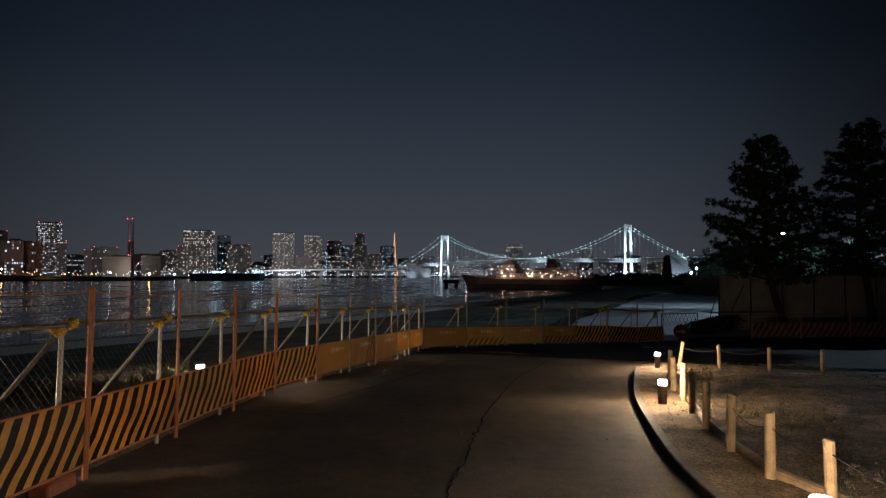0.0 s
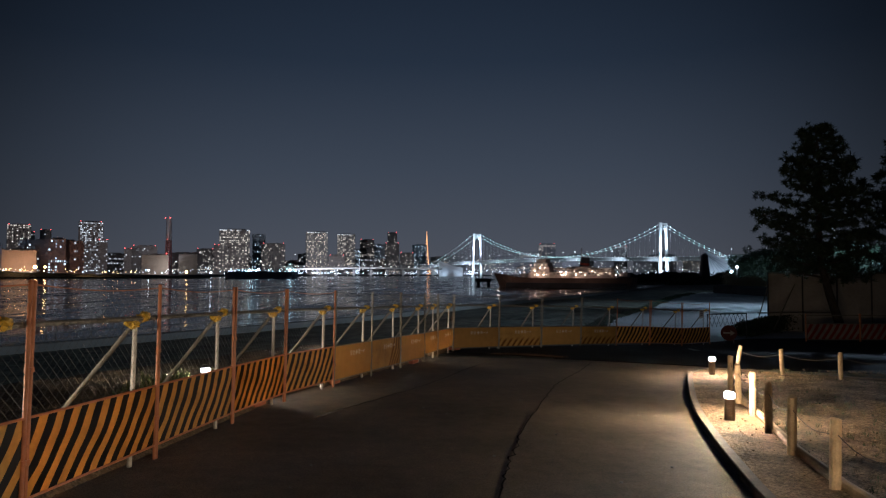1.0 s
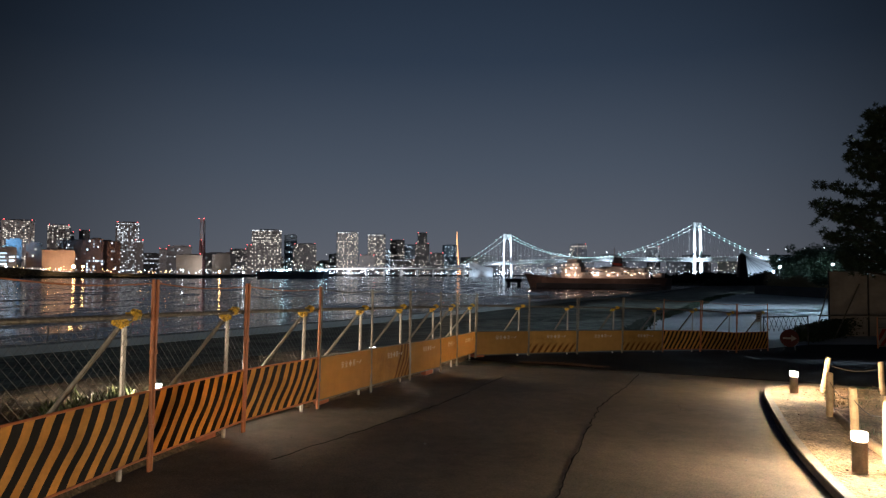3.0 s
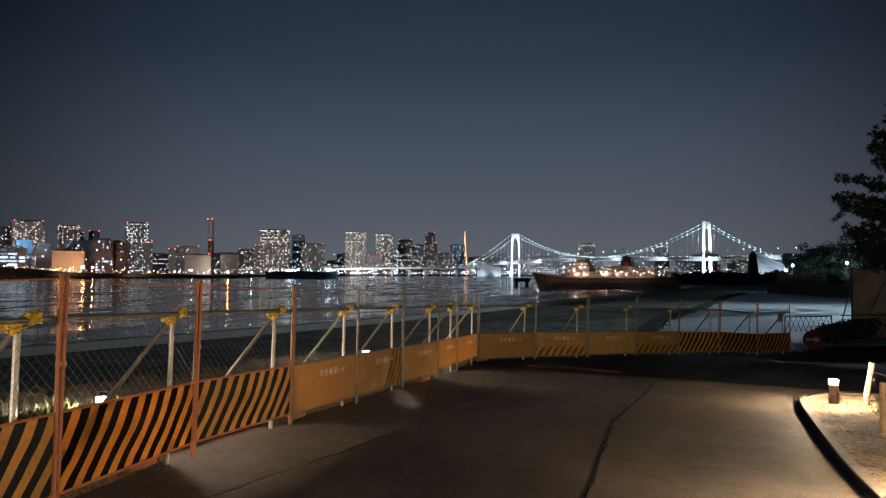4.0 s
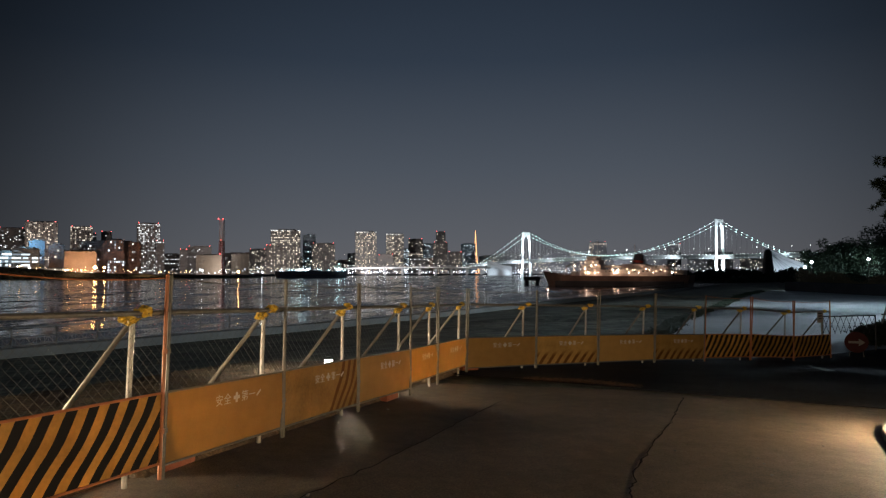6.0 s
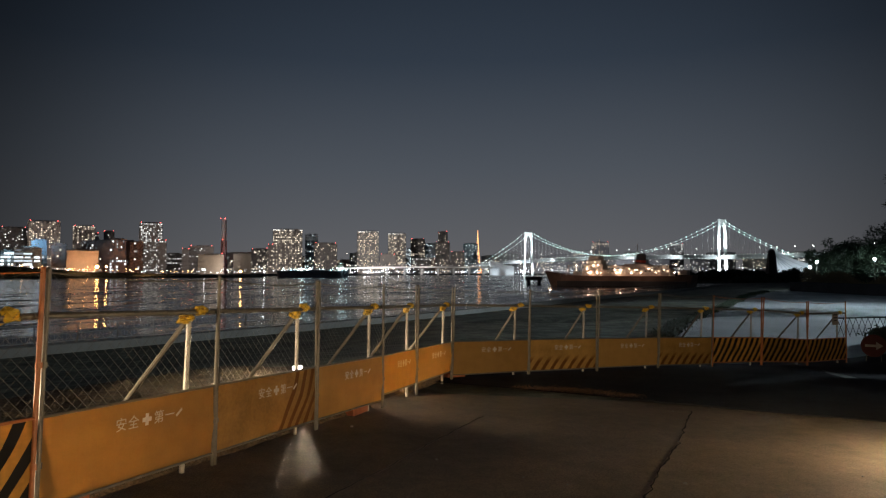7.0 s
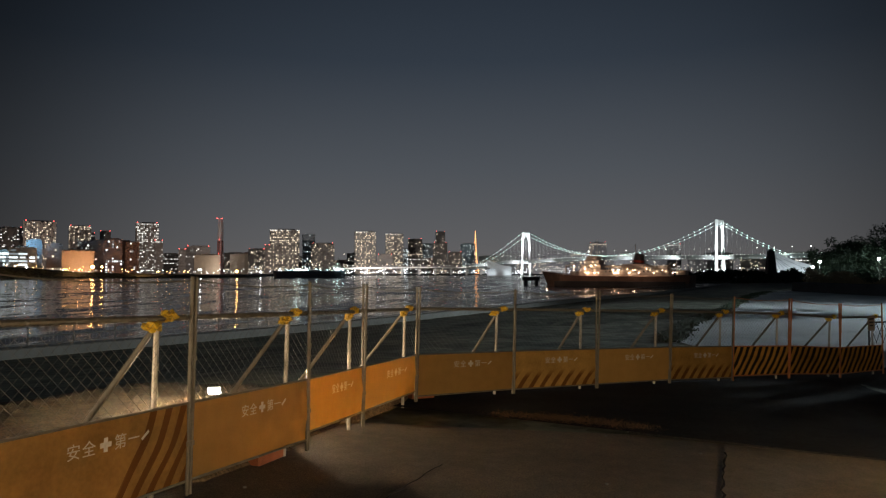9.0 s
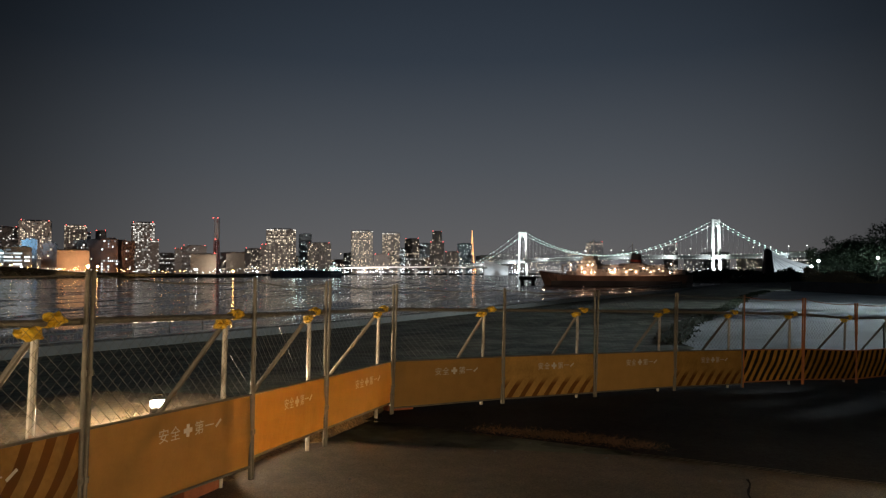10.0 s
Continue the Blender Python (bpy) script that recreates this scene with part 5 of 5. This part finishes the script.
# long dark hedge and retaining wall at the yard's far side
bm = bmesh.new()
prev = None
for i in range(60):
    k = i / 59
    x, y = 39.5 + 1.8 * k, 113.0 - 29 * k
    t = 0.15 + 0.10 * noise.noise(Vector((x * 0.9, 0, 3)))
    row = [bm.verts.new(c) for c in ((x - 0.5, y, -1.5), (x - 0.5, y, t - 0.15), (x - 0.35, y, t), (x + 0.4, y, t - 0.05), (x + 0.5, y, -1.5))]
    if prev:
        for j in range(4):
            bm.faces.new((prev[j], row[j], row[j + 1], prev[j + 1]))
    prev = row
bmesh.ops.recalc_face_normals(bm, faces=bm.faces)
tagged(link("wall_yard_end", bm, M_stone), "dark low wall along the far side of the yard", "wall", kind="structure")


def brush(name, pts, count, h, label, material, seed, s=0.5):
    """A belt of rough growth made of leaf clumps."""
    random.seed(seed)
    bm = bmesh.new()
    for i in range(count):
        k = random.random() * (len(pts) - 1)
        j = int(k)
        a, c = Vector((*pts[j], 0)), Vector((*pts[j + 1], 0))
        q = a.lerp(c, k - j) + Vector((random.gauss(0, 1.0) * s * 3, random.gauss(0, 1.0) * s * 3, 0))
        hh = h * (0.55 + 0.6 * noise.noise(Vector((q.x * 0.12, q.y * 0.12, seed)))) * random.uniform(0.1, 1.15)
        q.z = height(q.x, q.y) + max(0.05, hh)
        n1 = Vector((random.gauss(0, 1), random.gauss(0, 1), random.gauss(0, 1))).normalized()
        n2 = n1.orthogonal().normalized()
        bm.faces.new([bm.verts.new(q + v * s) for v in (n1, n2 * 0.6, -n1, -n2 * 0.6)])
    return tagged(link(name, bm, material), label, "plants", kind="stuff")


brush("far_bushes", [(62, 205), (80, 225), (110, 235), (150, 225)], 5000, 2.4, "dark belt of bushes beyond the yard", M_leaf, 1, 0.8)
brush("far_bushes", [(88, 402), (112, 408), (150, 400), (185, 388)], 6000, 5.0, "dark belt of bushes on the point behind the ship", M_leaf, 6, 1.2)
brush("yard_edge_weeds", [(6.4, 37), (9.0, 46), (15.5, 62), (25, 88), (34, 108)], 9000, 0.28, "dark weeds along the edge of the concrete yard", M_needle, 2, 0.075)
brush("bushes", [(13.0, 33.2), (13.6, 34.2), (14.6, 35.0), (15.5, 36.0), (17, 37)], 9000, 1.2, "dark bushes under the pines", M_needle, 3, 0.075)
brush("hedge", [(41.0, 113), (41.6, 98), (42.5, 80)], 14000, 3.6, "dry brown hedge above the low wall", M_dry, 5, 0.12)

# ---- hoarding behind the pines ----
hoard = thing("hoarding", pose(15.4, 36.3, -1.22, 0, 0, 3.0), "pale brown site hoarding of tall flat panels", "hoarding")
random.seed(61)
for i in range(16):
    x = i * 1.83
    bm = box(bmesh.new(), x + 0.91, random.uniform(-0.012, 0.012), 1.53, 1.80, 0.045, 3.06 + random.uniform(-0.02, 0.02), 0.008)
    part("panel", bm, M_hoarding, hoard)
    part("post", box(bmesh.new(), x, -0.055, 1.56, 0.06, 0.06, 3.14, 0.006), M_stone, hoard)
part("cap_rail", box(bmesh.new(), 14.6, -0.02, 3.10, 29.3, 0.09, 0.05, 0.008), M_grey_pipe, hoard)
part("prop", tube(bmesh.new(), [(-1.5, -1.6, 0.0), (-0.05, -0.1, 2.3)], 0.03, 8), M_grey_pipe, hoard)
part("prop", tube(bmesh.new(), [(-0.6, -1.6, 0.0), (1.4, -0.1, 2.5)], 0.03, 8), M_grey_pipe, hoard)
part("prop_rail", tube(bmesh.new(), [(-1.0, -1.0, 1.05), (3.2, -0.9, 1.05)], 0.024, 8), M_grey_pipe, hoard)

# ---- red and white barrier run to the right ----


def red_barrier():
    p = thing("road_barrier", Matrix(), "tube barrier with red and white striped board, darkened as if unlit", "barrier", "red striped barriers")
    for x in (0.0, 2.4):
        part("post", tube(bmesh.new(), [(x, 0, 0), (x, 0, 1.25)], 0.025, 8), M_orange_pipe, p)
    for z in (1.18, 0.82, 0.1):
        part("rail", tube(bmesh.new(), [(0, 0, z), (2.4, 0, z)], 0.02, 8), M_grey_pipe, p)
    part("board", box(bmesh.new(), 1.2, -0.03, 0.46, 2.32, 0.02, 0.66, 0.004), M_red_stripe, p)
    return p


rb = red_barrier()
for i in range(7):
    x, y = 14.6 + i * 2.44, 30.5 + i * 0.15
    m = pose(x, y, height(x, y) + 0.03, 0, 0, 3.5)
    if i:
        copy_thing(rb, m)
    else:
        rb.matrix_basis = m

# round red sign with a white arrow on a stand
sg = thing("arrow_sign", pose(10.85, 29.4, height(10.85, 29.4) + 0.03, 0, 0, -18), "round red sign with a white arrow, leaning on a stand", "sign")
part("disc", tube(bmesh.new(), [(0, 0.0, 0.47), (0, 0.02, 0.47)], 0.33, 24), mat("sign_red", (0.07, 0.006, 0.006), 0.7), sg)
bm = bmesh.new()
bm.faces.new([bm.verts.new((u, -0.006, 0.47 + v)) for u, v in ((-0.22, -0.035), (0.06, -0.035), (0.06, -0.12), (0.24, 0.0), (0.06, 0.12), (0.06, 0.035), (-0.22, 0.035))])
part("arrow", bm, mat("dull_white_print", (0.34, 0.30, 0.27), 0.7), sg, "dull white arrow")
for x in (-0.2, 0.2):
    part("leg", tube(bmesh.new(), [(x, 0.03, 0), (x * 0.6, 0.05, 0.75)], 0.012, 6), M_grey_pipe, sg)
# small folding gate beside it
gt = thing("folding_gate", pose(10.35, 30.6, height(10.35, 30.6) + 0.03, 0, 0, 22), "dark steel lattice gate closing the gap", "gate")
part("frame", tube(bmesh.new(), [(0, 0, 0), (0, 0, 1.2), (2.2, 0, 1.2), (2.2, 0, 0)], 0.025, 8), M_stone, gt)
for i in range(9):
    for a, c in ((0, 0.25), (0.25, 0)):
        part("lattice_bar", tube(bmesh.new(), [(0.02 + i * 0.24 + a, 0.0 if a else 0.015, 0.62), (0.02 + i * 0.24 + c, 0.0 if a else 0.015, 1.18)], 0.008, 5), M_stone, gt)

# ---- street lamps behind the trees, cool white ----


def street_lamp(x, y, z, e, tilt=0):
    z0 = height(x, y)
    p = thing("street_lamp", pose(x, y, z0), "cool white street lamp, lit, behind the trees", "lamp", "street lamps beyond the yard")
    part("pole", tube(bmesh.new(), [(0, 0, 0), (0, 0, z - z0 - 0.2)], [0.09, 0.06], 8), M_grey_pipe, p)
    bm = bmesh.new()
    bmesh.ops.create_icosphere(bm, subdivisions=2, radius=0.2, matrix=Matrix.Translation((0, 0, z - z0)))
    g = part("lamp_head", bm, G_whitelight, p, "glowing globe")
    g.visible_shadow = False
    ld = bpy.data.lights.new("street_light", "POINT")
    ld.energy, ld.color, ld.shadow_soft_size = e, (0.80, 0.95, 1.0), 0.3
    lo = tagged(new("street_light", ld), "cool light of a street lamp", "light")
    lo.location = (x, y, z)


street_lamp(29.0, 56.0, 5.5, 2300)
street_lamp(52.6, 117.0, 3.5, 420)
street_lamp(44.4, 117.0, 3.1, 160)
street_lamp(43.6, 117.5, 2.3, 120)
# unseen tall lamp with a shaded head, added to light the bare yard
mast = thing("yard_lamp", pose(52.0, 62.0, height(52, 62)), "unseen tall shaded lamp, added to light the concrete yard", "lamp")
part("pole", tube(bmesh.new(), [(0, 0, 0), (0, 0, 10.2)], [0.14, 0.08], 8), M_grey_pipe, mast)
part("lamp_head", box(bmesh.new(), -0.3, 0, 10.2, 0.7, 0.5, 0.25, 0.03), M_stone, mast)
ld = bpy.data.lights.new("yard_fill", "SPOT")
ld.energy, ld.color, ld.spot_size, ld.spot_blend, ld.shadow_soft_size = 42000.0, (0.86, 0.95, 0.98), radians(102), 0.8, 0.4
lo = tagged(new("yard_fill", ld), "added cool fill light on the yard", "light")
lo.matrix_basis = look((51.2, 62.0, 8.7), (13.0, 47.0, -1.2))

# ---- quay railing ----
rail_pts = [(x - 0.2, y + 0.12) for x, y in fine if -30 < y < 175]
rails = thing("railing", Matrix(), "long grey picket railing on the quay edge", "railing", kind="structure")
for z in (-0.86, -1.28, -1.62):
    part("rail", tube(bmesh.new(), [(x, y, z) for x, y in rail_pts], 0.028, 6), M_rail, rails)
bm, bp = bmesh.new(), bmesh.new()
for (x0, y0), (x1, y1) in zip(rail_pts, rail_pts[1:]):
    n_p = max(1, int(math.hypot(x1 - x0, y1 - y0) / 0.16))
    for k in range(n_p):
        x, y = x0 + (x1 - x0) * k / n_p, y0 + (y1 - y0) * k / n_p
        if k % 14 == 0:
            tube(bp, [(x, y, -1.75), (x, y, -0.84)], 0.035, 5)
        else:
            tube(bm, [(x, y, -1.62), (x, y, -0.86)], 0.005, 3, False)
part("post", bp, M_rail, rails, kind="stuff")
part("picket", bm, M_rail, rails, kind="stuff")

# ---- small things by the road ----
# drain channel at the end of the worn asphalt
dr = thing("drain_channel", Matrix(), "long narrow steel drain grating across the path", "drain", kind="structure")
d0, d1 = Vector((2.2, 19.32)), Vector((7.4, 17.6))
dd = (d1 - d0).normalized()
dn = Vector((-dd.y, dd.x))
for off in (0.0, 0.06, 0.12, 0.18, 0.24):
    pts = []
    for k in range(9):
        q = d0.lerp(d1, k / 8) + dn * off
        pts.append((q.x, q.y, height(q.x, q.y) + 0.033))
    part("bar", tube(bmesh.new(), pts, 0.006, 4), M_asphalt_dark, dr)

# cracks in the asphalt: narrow sunk seams filled with dirt


def crack(pts, width, seed, name="crack"):
    random.seed(seed)
    bm = bmesh.new()
    prev = None
    path = refine(pts, 14)
    for i, (x, y) in enumerate(path):
        a, c = Vector(path[max(i - 1, 0)]), Vector(path[min(i + 1, len(path) - 1)])
        d = (c - a).normalized()
        j = 0.05 * noise.noise(Vector((x * 5, y * 5, seed))) + 0.03 * noise.noise(Vector((x * 23, y * 23, seed)))
        w = width * (0.35 + 0.9 * abs(noise.noise(Vector((x * 3, y * 3, seed + 5)))))
        z = height(x, y) + 0.0185
        o = Vector((d.y, -d.x))
        row = [bm.verts.new((x + o.x * (j + k * w), y + o.y * (j + k * w), z - (0.004 if k == 0 else 0))) for k in (-1, 0, 1)]
        if prev:
            for k in range(2):
                bm.faces.new((prev[k], row[k], row[k + 1], prev[k + 1]))
        prev = row
    bmesh.ops.recalc_face_normals(bm, faces=bm.faces)
    return tagged(link(name, bm, M_asphalt_dark), "long ragged crack in the asphalt filled with dirt", "crack", "cracks in the road", kind="structure")


crack([(-0.15, 3.0), (0.0, 4.69), (0.22, 6.13), (0.42, 7.6), (0.73, 9.48), (1.27, 12.02), (1.52, 13.28), (2.0, 14.84), (2.62, 16.7), (3.15, 18.6)], 0.015, 1)
crack([(-2.3, 9.2), (-1.6, 11.2), (-0.9, 13.4), (-0.35, 15.6), (0.1, 17.4)], 0.012, 2)

# heap of brown needles swept against the bend
random.seed(21)
bm = bmesh.new()
for i in range(2600):
    k = random.random()
    x = 0.5 + 2.0 * k + random.gauss(0, 0.10)
    y = 20.25 - 0.55 * k + random.gauss(0, 0.12)
    h = 0.05 * math.exp(-((k - 0.55) / 0.35) ** 2) * random.random()
    a = random.uniform(0, 6.28)
    d = Vector((math.cos(a), math.sin(a), random.uniform(-0.1, 0.45))) * random.uniform(0.05, 0.12)
    s = Vector((-d.y, d.x, 0)).normalized() * 0.006
    o = Vector((x, y, height(x, y) + 0.04 + h))
    bm.faces.new([bm.verts.new(o + v) for v in (-s, s, d + s * 0.3)])
tagged(link("needle_drift", bm, mat("dead_needles", (0.24, 0.12, 0.05), 0.9, var=0.5, scale=9)), "drift of dead brown pine needles on the asphalt", "litter", kind="stuff")
# scattered pebbles and litter
bm = bmesh.new()
for i in range(70):
    y = random.uniform(2, 22)
    x = random.uniform(along(FENCE_LEFT, min(y, 21)) + 0.2, along(KERB, min(y, 16)) - 0.1)
    lump(bm, (x, y, height(x, y) + 0.022 + (0.02 if y > 19 else 0)), random.uniform(0.006, 0.02), i, 1, (1, 1, 0.6))
tagged(link("pebbles", bm, M_concrete), "scattered small pale stones on the asphalt", "stones", kind="stuff")


# dry grass and soil litter behind the fence, weeds at its foot
def tufts(name, count, place, h, material, label, seed, wid=0.006):
    random.seed(seed)
    bm = bmesh.new()
    for i in range(count):
        x, y, z = place()
        for k in range(6):
            a = random.uniform(0, 6.28)
            d = Vector((math.cos(a) * random.uniform(0.2, 0.9), math.sin(a) * random.uniform(0.2, 0.9), 1.0)) * h * random.uniform(0.4, 1.0)
            s = Vector((-math.sin(a), math.cos(a), 0)) * wid
            o = Vector((x + random.uniform(-0.03, 0.03), y + random.uniform(-0.03, 0.03), z))
            bm.faces.new([bm.verts.new(o + v) for v in (-s, s, d)])
    return tagged(link(name, bm, material), label, "grass", kind="stuff")


def behind():
    y = random.uniform(0, 21)
    d = 0.6 + 2.9 * random.random() ** 0.8
    x = along(FENCE_LEFT, y) - d
    return x, y, height(x, y)


tufts("dry_grass", 9000, behind, 0.09, M_dry, "short dry grass on the earth behind the fence", 31)


def by_weed():
    return -5.3 + random.gauss(0, 0.26), 10.9 + random.gauss(0, 0.35), height(-5.3, 10.9) + random.uniform(0, 0.2)


tufts("weed", 160, by_weed, 0.20, M_weed, "green weed growing behind the fence", 32, 0.022)


def in_bed():
    while True:
        x, y = random.uniform(3.2, 10), random.uniform(-1, 16.4)
        if x > along(KERB, min(y, 16.1)) + 0.9 and random.random() < 0.35 + 0.65 * noise.noise(Vector((x * 0.9, y * 0.9, 4))):
            return x, y, height(x, y) + LIFT + 0.05


tufts("bed_grass", 1300, in_bed, 0.075, M_weed, "sparse low grass in the sandy bed", 33, 0.004)
tufts("dry_bed_grass", 3600, in_bed, 0.065, M_dry, "dry straw-coloured grass in the sandy bed", 36, 0.004)
random.seed(34)
bm = bmesh.new()
for i in range(9000):
    x, y = random.uniform(2.6, 11), random.uniform(-2, 16.6)
    if y > 16.1 or x < along(KERB, min(y, 16.1)) + 0.25:
        continue
    a = random.uniform(0, 6.28)
    d = Vector((math.cos(a), math.sin(a), random.uniform(-0.05, 0.25))) * random.uniform(0.04, 0.10)
    s = Vector((-d.y, d.x, 0)).normalized() * 0.004
    far_in = smooth01(0.9, 3.5, x - along(KERB, y))
    o = Vector((x, y, height(x, y) + LIFT + 0.01 + 0.10 * far_in))
    bm.faces.new([bm.verts.new(o + v) for v in (-s, s, d)])
tagged(link("needle_litter", bm, M_litter), "fallen pine needles strewn over the sandy bed", "litter", kind="stuff")

random.seed(35)
bm = bmesh.new()
for i in range(1500):
    x, y = random.uniform(2.4, 8.5), random.uniform(0, 16.4)
    if y > 16.0 or x < along(KERB, y) + 0.28:
        continue
    lump(bm, (x, y, height(x, y) + LIFT + 0.10 * smooth01(0.9, 3.5, x - along(KERB, y))), random.uniform(0.005, 0.015), i, 1, (1, 1, 0.7))
tagged(link("clods", bm, M_dry), "small clods of dry soil on the bed", "soil", kind="stuff")

# low timber edging along the stakes
for a, c in zip(STAKES[2:12], STAKES[3:12]):
    x0, y0, x1, y1 = a[0] + 0.09, a[1], c[0] + 0.09, c[1]
    z0, z1 = height(x0, y0) + LIFT + 0.02, height(x1, y1) + LIFT + 0.02
    ln = math.hypot(x1 - x0, y1 - y0)
    m = Matrix.Translation(((x0 + x1) / 2, (y0 + y1) / 2, (z0 + z1) / 2)) @ pose(0, 0, 0, 0, -math.degrees(math.atan2(z1 - z0, ln)), math.degrees(math.atan2(y1 - y0, x1 - x0)))
    p = thing("edging_log", m, "half-buried timber edging between the stakes", "edging", "timber edging in the bed")
    part("log", tube(bmesh.new(), [(-ln / 2, 0, 0), (0, 0.01, 0.005), (ln / 2, 0, 0)], 0.055, 10), M_wood, p)

# ballast blocks at the feet of the fence
random.seed(40)
for i, (x, y, a) in enumerate([(-2.72, 12.75, 77), (-3.3, 9.9, 84), (-1.55, 17.2, 76), (-0.62, 21.45, 39), (-3.42, 4.2, 87)]):
    p = thing("ballast_block", pose(x - 0.1, y, height(x, y) + 0.012, 0, 0, a), "dull orange ballast block at the foot of the fence", "block", "ballast blocks")
    part("block", box(bmesh.new(), 0, 0, 0.06, 0.42, 0.18, 0.12, 0.015), mat("faded_orange_rubber", (0.32, 0.11, 0.05), 0.8, var=0.3), p)

# small notice hung on the fence
nx, ny = 9.35, 28.42
nt = thing("notice_plate", pose(nx, ny, height(nx, ny) + 1.22, 0, 0, 36), "small pale notice plate hung on the chain link", "sign")
part("plate", box(bmesh.new(), 0, -0.035, 0.12, 0.30, 0.006, 0.36, 0.002), M_hoarding, nt)
for k in range(3):
    part("text_bar", box(bmesh.new(), 0, -0.040, 0.22 - k * 0.08, 0.2 - 0.03 * k, 0.003, 0.03), M_stone, nt)
for x in (-0.13, 0.13):
    part("hook", tube(bmesh.new(), [(x, -0.035, 0.28), (x, 0.0, 0.31), (x, 0.012, 0.28)], 0.003, 5), M_wire, nt)
